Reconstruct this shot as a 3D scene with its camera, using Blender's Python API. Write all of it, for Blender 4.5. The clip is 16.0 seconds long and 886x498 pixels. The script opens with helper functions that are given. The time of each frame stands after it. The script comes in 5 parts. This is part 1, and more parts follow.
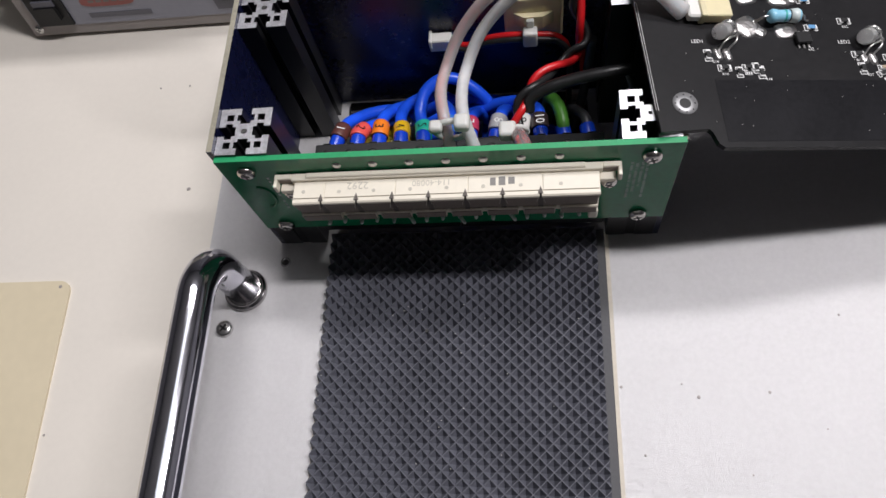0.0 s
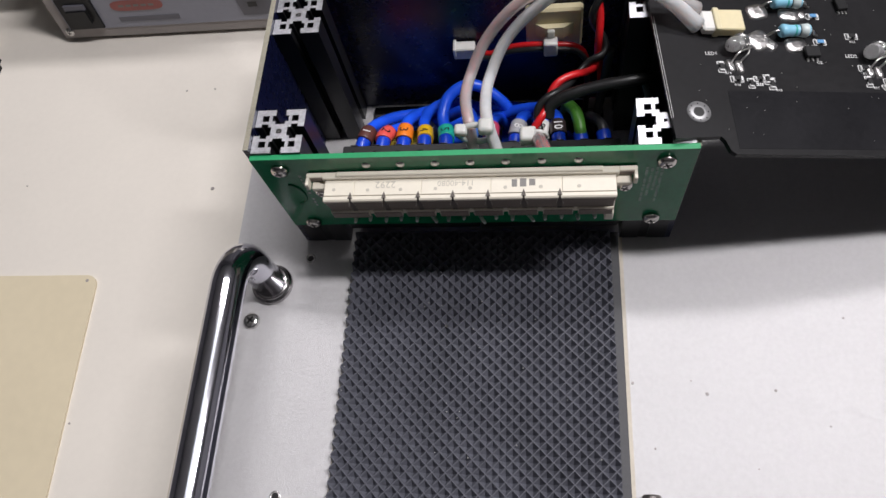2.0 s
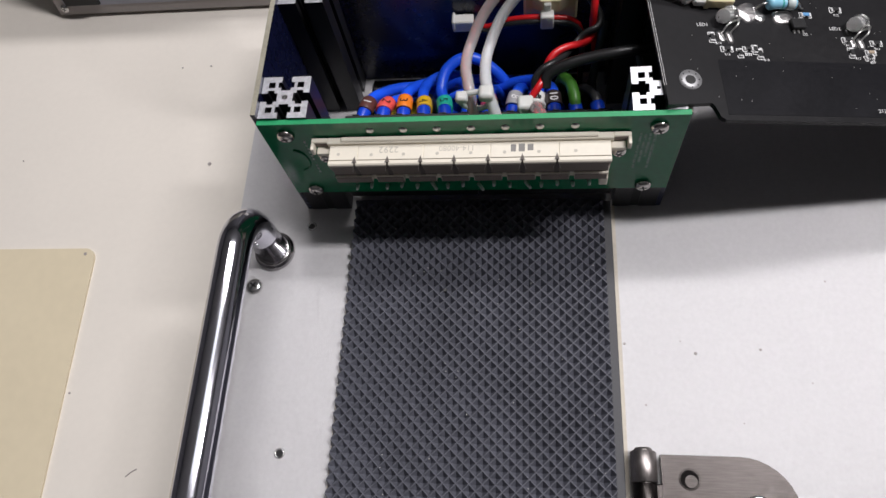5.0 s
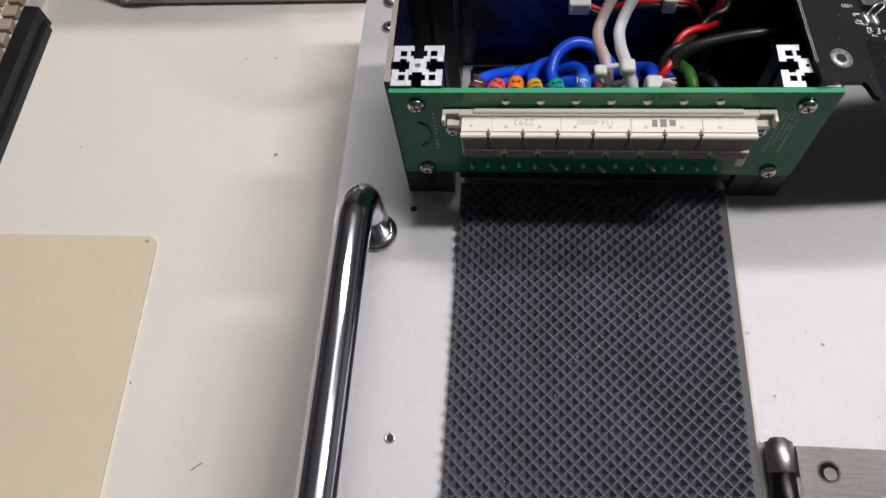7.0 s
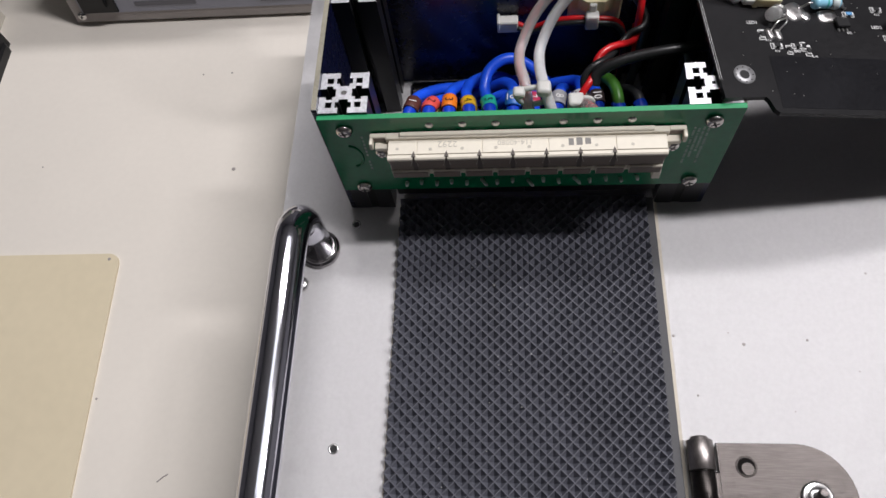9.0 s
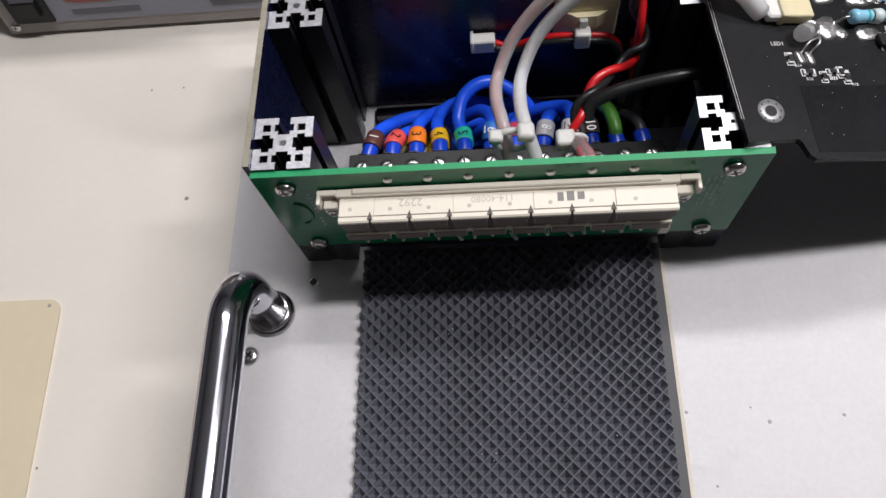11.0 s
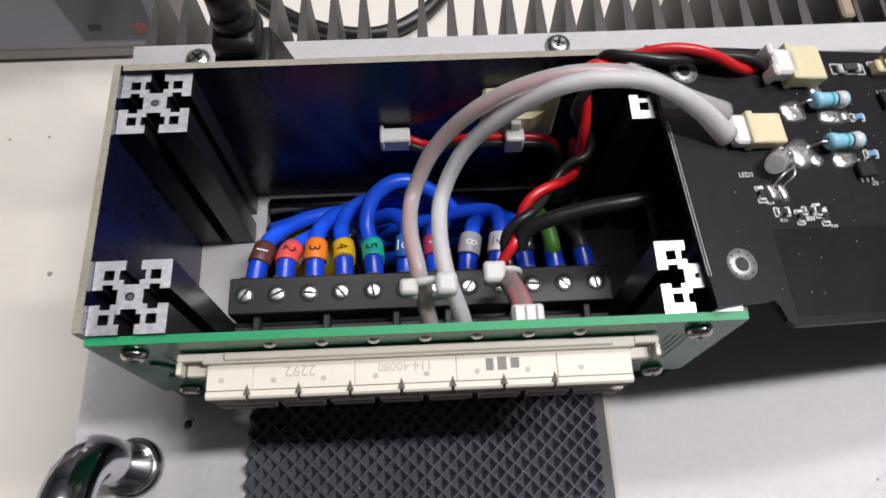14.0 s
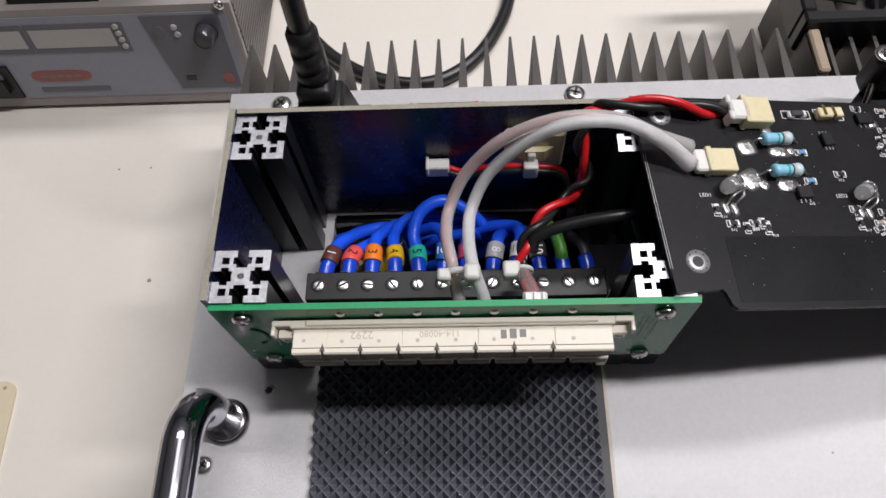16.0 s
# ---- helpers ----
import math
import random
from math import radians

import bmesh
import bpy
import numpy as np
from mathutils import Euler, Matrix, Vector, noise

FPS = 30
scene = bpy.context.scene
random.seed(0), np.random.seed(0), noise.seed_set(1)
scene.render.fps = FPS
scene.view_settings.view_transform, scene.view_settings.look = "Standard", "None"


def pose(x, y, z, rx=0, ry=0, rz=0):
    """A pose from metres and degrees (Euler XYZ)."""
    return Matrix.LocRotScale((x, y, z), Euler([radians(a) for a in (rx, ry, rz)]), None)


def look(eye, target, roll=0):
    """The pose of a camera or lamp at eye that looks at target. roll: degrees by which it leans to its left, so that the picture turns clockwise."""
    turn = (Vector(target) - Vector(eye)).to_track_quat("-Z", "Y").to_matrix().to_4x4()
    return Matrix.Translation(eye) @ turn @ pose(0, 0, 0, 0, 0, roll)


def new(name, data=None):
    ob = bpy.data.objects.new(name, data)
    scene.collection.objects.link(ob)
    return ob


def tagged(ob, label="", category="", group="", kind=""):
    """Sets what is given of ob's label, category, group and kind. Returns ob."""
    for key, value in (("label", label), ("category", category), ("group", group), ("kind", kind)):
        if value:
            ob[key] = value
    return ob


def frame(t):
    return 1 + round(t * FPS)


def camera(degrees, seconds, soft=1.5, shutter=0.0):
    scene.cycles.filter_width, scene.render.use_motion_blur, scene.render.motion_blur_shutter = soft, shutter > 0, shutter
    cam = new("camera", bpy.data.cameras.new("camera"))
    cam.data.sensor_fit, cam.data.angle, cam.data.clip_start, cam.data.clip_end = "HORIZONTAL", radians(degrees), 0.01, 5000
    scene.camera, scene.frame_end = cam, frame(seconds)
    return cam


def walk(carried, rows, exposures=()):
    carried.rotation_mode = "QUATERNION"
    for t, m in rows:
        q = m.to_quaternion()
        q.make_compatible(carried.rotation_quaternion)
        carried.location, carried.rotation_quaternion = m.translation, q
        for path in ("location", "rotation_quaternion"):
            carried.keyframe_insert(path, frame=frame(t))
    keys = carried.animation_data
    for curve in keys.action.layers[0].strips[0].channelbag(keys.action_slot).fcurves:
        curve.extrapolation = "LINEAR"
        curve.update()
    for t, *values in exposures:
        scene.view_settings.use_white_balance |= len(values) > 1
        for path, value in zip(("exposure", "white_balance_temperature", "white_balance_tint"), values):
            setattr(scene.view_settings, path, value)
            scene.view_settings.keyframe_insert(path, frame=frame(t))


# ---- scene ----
cam = camera(64.14, 16.0, shutter=0.25)
PATH = [
    (0, (0.02569, -0.09727, 0.21833), (-0.00807, 0.00186, -0.00868), -18.63),
    (0.5, (0.03066, -0.09758, 0.22044), (-0.00366, 0.00114, -0.00667), -19.02),
    (1, (0.03260, -0.09905, 0.22291), (-0.00187, -0.00016, -0.00410), -18.80),
    (1.5, (0.02784, -0.10227, 0.23271), (-0.00669, -0.00160, 0.00650), -18.00),
    (2, (0.02226, -0.10439, 0.22665), (-0.01355, -0.00260, 0.00113), -18.06),
    (2.5, (0.02055, -0.10360, 0.22507), (-0.01219, -0.00226, -0.00111), -16.36),
    (3, (0.01886, -0.10443, 0.22724), (-0.01357, -0.00334, 0.00090), -16.51),
    (3.5, (0.01998, -0.10628, 0.22432), (-0.01244, -0.00699, -0.00281), -17.00),
    (3.7, (0.02105, -0.10486, 0.22625), (-0.01197, -0.00838, -0.00201), -17.94),
    (5.8, (0.01044, -0.13353, 0.23239), (-0.01981, -0.02772, 0.00791), -13.61),
    (6, (0.00332, -0.13741, 0.23303), (-0.02798, -0.02985, 0.00954), -13.16),
    (6.5, (-0.00949, -0.13566, 0.22786), (-0.04042, -0.02758, 0.00456), -11.96),
    (7, (-0.02521, -0.12931, 0.22187), (-0.05072, -0.02064, -0.00183), -10.61),
    (7.5, (-0.03492, -0.11233, 0.21493), (-0.04850, -0.00490, -0.01040), -9.14),
    (8, (-0.02620, -0.11941, 0.23199), (-0.03540, -0.00881, 0.00798), -9.55),
    (8.2, (-0.02040, -0.12498, 0.23925), (-0.03151, -0.01533, 0.01486), -9.70),
    (10.3, (-0.00041, -0.11713, 0.21729), (-0.03478, -0.01585, -0.00868), -15.21),
    (10.5, (-0.00080, -0.10038, 0.21692), (-0.03260, 0.00086, -0.00944), -15.52),
    (11, (-0.00046, -0.08512, 0.20851), (-0.02219, 0.01299, -0.02040), -13.65),
    (11.5, (0.00818, -0.05629, 0.20751), (-0.01333, 0.03546, -0.02405), -16.41),
    (12, (0.00492, -0.02996, 0.21144), (-0.01050, 0.06143, -0.02074), -14.83),
    (12.5, (-0.00608, -0.02645, 0.21144), (-0.00956, 0.06901, -0.01959), -10.77),
    (13, (-0.00665, -0.03998, 0.21122), (-0.00622, 0.05903, -0.01834), -10.72),
    (13.5, (-0.00175, -0.04542, 0.21286), (-0.00271, 0.05550, -0.01586), -9.65),
    (14, (0.00255, -0.03653, 0.18905), (0.00766, 0.05855, -0.04211), 0.61),
    (14.5, (0.00280, -0.03079, 0.18828), (0.02705, 0.06502, -0.04136), 14.01),
    (15, (0.00845, -0.04872, 0.22296), (0.01047, 0.05590, -0.00408), -1.25),
    (15.5, (0.00889, -0.06543, 0.22009), (0.00286, 0.04143, -0.00584), -5.12),
    (16, (0.00641, -0.06521, 0.22766), (-0.00452, 0.04359, 0.00284), -6.32),
]
walk(cam, [(t, look(eye, target, roll)) for t, eye, target, roll in PATH], exposures=[(0.0, 0.09), (4.0, 0.09), (6.0, 0.02), (8.5, 0.02), (10.5, 0.07), (11.5, 0.10), (13.5, 0.0), (14.0, 0.14), (14.5, 0.22), (15.0, 0.03), (16.0, 0.0)])

# ---- light: a closed workshop room with two ceiling luminaires and an added fill lamp ----
world = bpy.data.worlds.new("room_air")
world.use_nodes = True
world.node_tree.nodes["Background"].inputs[0].default_value = (0.9, 0.95, 1.0, 1)
world.node_tree.nodes["Background"].inputs[1].default_value = 0.05
scene.world = world


def ceiling_or_fill_lamp(name, x, y, z, sx, sy, watts, colour):
    lamp = bpy.data.lights.new(name, "AREA")
    lamp.shape, lamp.size, lamp.size_y, lamp.energy, lamp.color = "RECTANGLE", sx, sy, watts, colour
    ob = new(name, lamp)
    ob.location = (x, y, z)
    tagged(ob, "long white ceiling luminaire or added fill lamp over the workbench", "ceiling lamp", kind="structure")
    return ob


ceiling_or_fill_lamp("ceiling_or_fill_lamp", 0.84, 0.11, 1.56, 0.70, 0.09, 25.5, (1.0, 0.965, 0.985))
ceiling_or_fill_lamp("ceiling_or_fill_lamp", 0.24, 0.68, 1.56, 0.92, 0.12, 13.3, (1.0, 0.965, 0.985))
# Unseen fill lamp, added to lift the shade; not a third luminaire.
ceiling_or_fill_lamp("ceiling_or_fill_lamp", 0.30, 0.40, 1.575, 0.45, 0.9, 1.8, (0.93, 0.96, 1.0))

# ---- materials ----


def material(name, colour, rough=0.5, metal=0.0, vary=0.08, scale=400.0, bump=0.0, bump_scale=2000.0, coat=0.0, stretch=None, spread=0.0, trans=0.0, sss=0.0, spec=0.5):
    m = bpy.data.materials.new(name)
    m.use_nodes = True
    nt = m.node_tree
    b = nt.nodes["Principled BSDF"]
    b.inputs["Metallic"].default_value = metal
    b.inputs["Coat Weight"].default_value = coat
    b.inputs["Coat Roughness"].default_value = 0.08
    b.inputs["Transmission Weight"].default_value = trans
    b.inputs["Subsurface Weight"].default_value = sss
    b.inputs["Subsurface Radius"].default_value = (0.0040, 0.0036, 0.0034)
    b.inputs["Subsurface Scale"].default_value = 1.0
    b.inputs["Specular IOR Level"].default_value = spec
    tc = nt.nodes.new("ShaderNodeTexCoord")
    mp = nt.nodes.new("ShaderNodeMapping")
    if stretch:
        mp.inputs["Scale"].default_value = stretch
    nt.links.new(tc.outputs["Object"], mp.inputs["Vector"])
    big = nt.nodes.new("ShaderNodeTexNoise")
    big.inputs["Scale"].default_value, big.inputs["Detail"].default_value = scale * 0.08, 4
    fine = nt.nodes.new("ShaderNodeTexNoise")
    fine.inputs["Scale"].default_value, fine.inputs["Detail"].default_value = scale, 6
    nt.links.new(tc.outputs["Object"], big.inputs["Vector"])
    nt.links.new(mp.outputs["Vector"], fine.inputs["Vector"])
    mix = nt.nodes.new("ShaderNodeMath")
    mix.operation = "ADD"
    nt.links.new(big.outputs["Fac"], mix.inputs[0])
    nt.links.new(fine.outputs["Fac"], mix.inputs[1])
    ramp = nt.nodes.new("ShaderNodeValToRGB")
    lo = [max(0.0, c * (1 - vary)) for c in colour]
    hi = [min(1.0, c * (1 + vary)) for c in colour]
    ramp.color_ramp.elements[0].position, ramp.color_ramp.elements[1].position = 0.35, 0.65
    ramp.color_ramp.elements[0].color, ramp.color_ramp.elements[1].color = (*lo, 1), (*hi, 1)
    half = nt.nodes.new("ShaderNodeMath")
    half.operation, half.inputs[1].default_value = "MULTIPLY", 0.5
    nt.links.new(mix.outputs[0], half.inputs[0])
    nt.links.new(half.outputs[0], ramp.inputs["Fac"])
    nt.links.new(ramp.outputs["Color"], b.inputs["Base Color"])
    rr = nt.nodes.new("ShaderNodeMapRange")
    rr.inputs["To Min"].default_value, rr.inputs["To Max"].default_value = max(0.02, rough * (1 - spread - 0.1)), min(1, rough * (1 + spread + 0.1))
    rr.inputs["From Min"].default_value, rr.inputs["From Max"].default_value = 0.3, 0.7
    nt.links.new(half.outputs[0], rr.inputs["Value"])
    nt.links.new(rr.outputs["Result"], b.inputs["Roughness"])
    if bump:
        bn = nt.nodes.new("ShaderNodeTexNoise")
        bn.inputs["Scale"].default_value, bn.inputs["Detail"].default_value = bump_scale, 3
        nt.links.new(mp.outputs["Vector"], bn.inputs["Vector"])
        bp = nt.nodes.new("ShaderNodeBump")
        bp.inputs["Strength"].default_value, bp.inputs["Distance"].default_value = bump, 0.0002
        nt.links.new(bn.outputs["Fac"], bp.inputs["Height"])
        nt.links.new(bp.outputs["Normal"], b.inputs["Normal"])
    return m


BENCH = material("cream_laminate", (0.735, 0.69, 0.625), 0.5, vary=0.02, scale=300, bump=0.05, bump_scale=1500)
SHEET = material("beige_film", (0.66, 0.58, 0.42), 0.55, vary=0.03, scale=200, bump=0.05)
PLATE = material("brushed_aluminium", (0.53, 0.522, 0.53), 0.44, metal=0.5, vary=0.06, scale=9000, bump=0.8, bump_scale=3200, stretch=(2.2, 1.0, 1), spread=0.10)
ALU = material("cut_aluminium", (0.60, 0.60, 0.635), 0.40, metal=1.0, vary=0.22, scale=900, bump=0.35, bump_scale=4000)
STEEL = material("stainless_steel", (0.047, 0.042, 0.040), 0.30, metal=1.0, vary=0.3, scale=500, stretch=(0.4, 5, 1), bump=0.25)
KNUCK = material("worn_steel_knuckle", (0.34, 0.31, 0.30), 0.38, metal=1.0, vary=0.25, scale=600, stretch=(5, 1, 5), bump=0.2)
NICKEL = material("nickel_screw", (0.62, 0.59, 0.56), 0.12, metal=1.0, vary=0.08, scale=1500)
SCREW = material("zinc_screw", (0.70, 0.69, 0.68), 0.25, metal=1.0, vary=0.08, scale=1500)
CHROME = material("chrome", (0.64, 0.635, 0.70), 0.10, metal=1.0, vary=0.02, scale=300)
ANOD = material("black_anodised", (0.014, 0.014, 0.016), 0.34, vary=0.2, scale=900, stretch=(1, 1, 0.05), bump=0.05)
# Navy base paints in the blue wires' reflection on the black mask.
BLKPCB = material("black_solder_mask", (0.007, 0.009, 0.036), 0.28, vary=0.3, scale=500, coat=0.0)
LIDPCB = material("matt_black_solder_mask", (0.009, 0.0087, 0.010), 0.42, vary=0.2, scale=500, bump=0.06, bump_scale=3000, spec=0.22)
LIDPOUR = material("black_mask_over_copper", (0.007, 0.007, 0.009), 0.36, vary=0.2, scale=700, bump=0.06, bump_scale=3000, spec=0.20)
FR4EDGE = material("board_cut_edge", (0.30, 0.28, 0.22), 0.7, vary=0.2, scale=1500, bump=0.3)
GREEN = material("green_solder_mask", (0.007, 0.18, 0.075), 0.18, vary=0.14, scale=500, spec=0.38)
GREENEDGE = material("green_board_edge", (0.010, 0.30, 0.11), 0.5, vary=0.12, scale=900, bump=0.2)
CREAM = material("grey_beige_plastic", (0.74, 0.69, 0.585), 0.42, vary=0.04, scale=500, bump=0.08, bump_scale=3000)
# Darker cream: shade painted onto the connector's openings and unlit front faces.
CREAMSHADE = material("connector_shade_tone", (0.20, 0.165, 0.14), 0.6, vary=0.1, scale=700)
NYLON = material("yellowed_nylon", (0.70, 0.62, 0.40), 0.4, vary=0.05, scale=500, sss=0.2)
WHITEPL = material("white_nylon", (0.74, 0.73, 0.70), 0.4, vary=0.04, scale=500, sss=0.2)
TIEPL = material("natural_nylon_tie", (0.74, 0.74, 0.70), 0.35, vary=0.05, scale=500, sss=0.5, trans=0.25)
BLKPL = material("black_plastic", (0.013, 0.013, 0.014), 0.42, vary=0.2, scale=700, bump=0.1, bump_scale=3000, spec=0.35)
RUBBER = material("black_rubber", (0.103, 0.106, 0.128), 0.48, vary=0.25, scale=600, bump=0.15, bump_scale=3500, spec=0.35)
RUBRIDGE = material("worn_rubber_ridge", (0.105, 0.108, 0.130), 0.5, vary=0.3, scale=900, spec=0.4)
RUBEDGE = material("rubber_cut_edge", (0.060, 0.060, 0.066), 0.6, vary=0.15, scale=900)
TAPE = material("adhesive_backing", (0.55, 0.50, 0.42), 0.6, vary=0.1, scale=600)
CORD = material("black_cable_sheath", (0.016, 0.016, 0.017), 0.36, vary=0.2, scale=500)
BLUE = material("blue_wire_insulation", (0.014, 0.095, 0.80), 0.32, vary=0.06, scale=500)
BLUEF = material("blue_ferrule", (0.008, 0.055, 0.55), 0.25, vary=0.06, scale=500)
REDW = material("red_wire_insulation", (0.55, 0.012, 0.016), 0.32, vary=0.08, scale=500)
GREENW = material("green_wire_insulation", (0.07, 0.24, 0.03), 0.4, vary=0.1, scale=500)
GREYW = material("dark_grey_wire", (0.05, 0.05, 0.055), 0.4, vary=0.15, scale=500)
SLEEVE = material("translucent_silicone", (0.90, 0.885, 0.90), 0.55, vary=0.08, scale=300, trans=0.46, sss=1.0, spec=0.22)
SLEEVER = material("silicone_over_red_wire", (0.95, 0.86, 0.85), 0.24, vary=0.06, scale=260, trans=0.62, sss=1.0, spec=0.22)
REDSLV = material("clear_sleeve_over_red", (0.96, 0.80, 0.80), 0.14, vary=0.10, scale=260, trans=0.80)
JOINT = material("hand_soldered_joint", (0.52, 0.505, 0.50), 0.32, metal=1.0, vary=0.2, scale=1500, bump=0.8, bump_scale=1200)
SOLDER = material("solder", (0.62, 0.61, 0.60), 0.30, metal=1.0, vary=0.1, scale=2000, bump=0.4, bump_scale=2500)
SILK = material("white_silkscreen", (0.72, 0.72, 0.72), 0.6, vary=0.05, scale=2000)
PRINT = material("grey_ink", (0.22, 0.21, 0.20), 0.6, vary=0.1, scale=2000)
PRINTPALE = material("pale_moulded_print", (0.50, 0.47, 0.41), 0.6, vary=0.1, scale=2000)
PALEGREEN = material("pale_silkscreen", (0.38, 0.48, 0.43), 0.6, vary=0.1, scale=2000)
RESB = material("light_blue_resistor", (0.25, 0.55, 0.72), 0.35, vary=0.05, scale=900)
BANDT = material("teal_band", (0.03, 0.35, 0.32), 0.4)
BANDK = material("black_band", (0.015, 0.015, 0.016), 0.4)
RESE = material("pale_resistor_end", (0.55, 0.62, 0.62), 0.35)
LEDCLR = material("clear_led_epoxy", (0.99, 0.99, 0.98), 0.03, trans=0.93, bump=0.7, bump_scale=1000, vary=0.05, scale=900)
CERAM = material("blue_ceramic", (0.12, 0.30, 0.55), 0.35)
BRASS = material("gilt_contact", (0.75, 0.60, 0.30), 0.25, metal=1.0)
REDPL = material("red_plastic", (0.62, 0.012, 0.014), 0.28, vary=0.04, scale=400)
YELPL = material("yellow_plastic", (0.78, 0.55, 0.01), 0.32)
BLUPL = material("blue_plastic", (0.02, 0.21, 0.62), 0.32)
GRNPL = material("green_plastic", (0.012, 0.55, 0.09), 0.3)
FLANGE = material("polished_flange", (0.40, 0.385, 0.39), 0.18, metal=1.0, vary=0.08, scale=800)
LIP = material("bright_lip", (0.85, 0.85, 0.87), 0.22, metal=1.0, vary=0.06, scale=800)
# Near-black tone that paints the shade in the hinge holes.
BORESHADE = material("bore_shade_tone", (0.012, 0.011, 0.011), 0.9, vary=0.1, scale=700, spec=0.03)
# Dark tone that paints the shade in the lug gaps.
SLOTSHADE = material("slot_shade_tone", (0.11, 0.095, 0.085), 0.7, vary=0.1, scale=700)
SOCKIN = material("socket_bore", (0.20, 0.17, 0.13), 0.4, metal=0.6)
HEAT = material("heatsink_anodised", (0.075, 0.069, 0.065), 0.5, metal=0.3, vary=0.15, scale=500, stretch=(1, 1, 0.1))
PSUGREY = material("taupe_painted_steel", (0.32, 0.29, 0.28), 0.45, vary=0.04, scale=500, bump=0.15, bump_scale=2500)
PSUPANEL = material("slate_panel_film", (0.28, 0.285, 0.34), 0.35, vary=0.04, scale=400)
PSUDARK = material("dark_slate_film", (0.12, 0.12, 0.145), 0.35, vary=0.05, scale=400)
PSUDISP = material("unlit_display", (0.45, 0.43, 0.42), 0.3, vary=0.06, scale=700)
PSUORNG = material("orange_red_mark", (0.30, 0.085, 0.075), 0.4, vary=0.15, scale=2500)
KNOB = material("black_knob", (0.035, 0.035, 0.042), 0.22, vary=0.1, scale=400)
PAD = material("tinned_pad", (0.80, 0.80, 0.80), 0.42, metal=0.5, vary=0.1, scale=2000)
PSURIB = material("ribbed_grey_aluminium", (0.20, 0.185, 0.18), 0.45, metal=0.5, vary=0.05, scale=400)
OFFWHITE = material("off_white_case", (0.60, 0.58, 0.52), 0.45, vary=0.03, scale=400)
TAN = material("tan_foam", (0.34, 0.27, 0.20), 0.8, vary=0.1, scale=700)
YELFILM = material("yellow_polyester_tape", (0.55, 0.38, 0.01), 0.25, vary=0.2, scale=300)
PALEBOARD = material("pale_board", (0.60, 0.57, 0.50), 0.5, vary=0.05, scale=600)
ROOMW = material("wall_paint", (0.22, 0.22, 0.235), 0.8, vary=0.03, scale=8)
ROOMC = material("ceiling_paint", (0.48, 0.49, 0.51), 0.8, vary=0.03, scale=8)
ROOMF = material("floor_vinyl", (0.16, 0.16, 0.16), 0.6, vary=0.08, scale=20)
MARK = {
    "brown": material("brown_marker", (0.10, 0.035, 0.03), 0.4), "red": material("coral_marker", (0.72, 0.09, 0.08), 0.4),
    "orange": material("orange_marker", (0.80, 0.20, 0.015), 0.4), "yellow": material("yellow_marker", (0.75, 0.45, 0.01), 0.4),
    "green": material("teal_marker", (0.02, 0.45, 0.32), 0.4), "blue": material("sky_marker", (0.03, 0.16, 0.55), 0.4),
    "violet": material("crimson_marker", (0.42, 0.04, 0.09), 0.4), "grey": material("grey_marker", (0.36, 0.36, 0.38), 0.4),
    "white": material("white_marker", (0.72, 0.70, 0.68), 0.4), "black": material("black_marker", (0.03, 0.02, 0.02), 0.4),
}

# ---- mesh tools ----
ORIGIN = {}


def thing(name, at, label, category, group="", kind=""):
    ob = new(name)
    ob.empty_display_size = 0.01
    ob.location = at
    ORIGIN[ob] = Vector(at)
    return tagged(ob, label, category, group, kind)


def part(name, bm, mats, parent=None, label=""):
    """One mesh object; its vertices are given in the plan, or in the parent's own frame where that is tilted."""
    off = ORIGIN.get(parent, Vector())
    bmesh.ops.translate(bm, verts=bm.verts, vec=-off)
    me = bpy.data.meshes.new(name)
    bm.to_mesh(me)
    bm.free()
    for m in mats if isinstance(mats, (list, tuple)) else [mats]:
        me.materials.append(m)
    ob = new(name, me)
    if parent:
        ob.parent = parent
    ORIGIN[ob] = off
    return tagged(ob, label)


def box(bm, x0, x1, y0, y1, z0, z1, bevel=0.0, mat=0, segs=1):
    vs = [bm.verts.new((x, y, z)) for z in (z0, z1) for x, y in ((x0, y0), (x1, y0), (x1, y1), (x0, y1))]
    fs = [bm.faces.new([vs[i] for i in q]) for q in ((3, 2, 1, 0), (4, 5, 6, 7), (0, 1, 5, 4), (1, 2, 6, 5), (2, 3, 7, 6), (3, 0, 4, 7))]
    for f in fs:
        f.material_index = mat
    if bevel:
        es = list({e for f in fs for e in f.edges})
        out = bmesh.ops.bevel(bm, geom=es, offset=bevel, segments=segs, affect="EDGES", profile=0.5)
        for f in out["faces"]:
            f.material_index = mat
            f.smooth = segs > 1
    return vs


def boxed(*a, **k):
    bm = bmesh.new()
    box(bm, *a, **k)
    return bm


def frame_axes(direction):
    d = Vector(direction).normalized()
    side = d.orthogonal().normalized()
    return side, d.cross(side), d


def rings(bm, stations, seg=16, mat=0, cap=True, smooth=True):
    """A turned or swept body: stations of (centre, axis u, axis v, radius)."""
    loops = []
    for c, u, v, r in stations:
        loops.append([bm.verts.new(Vector(c) + (u * math.cos(a) + v * math.sin(a)) * r) for a in (2 * math.pi * k / seg for k in range(seg))])
    for a, b in zip(loops, loops[1:]):
        for k in range(seg):
            f = bm.faces.new((a[k], a[(k + 1) % seg], b[(k + 1) % seg], b[k]))
            f.smooth, f.material_index = smooth, mat
    if cap:
        for lp, rev in ((loops[0], True), (loops[-1], False)):
            f = bm.faces.new(list(reversed(lp)) if rev else lp)
            f.material_index = mat


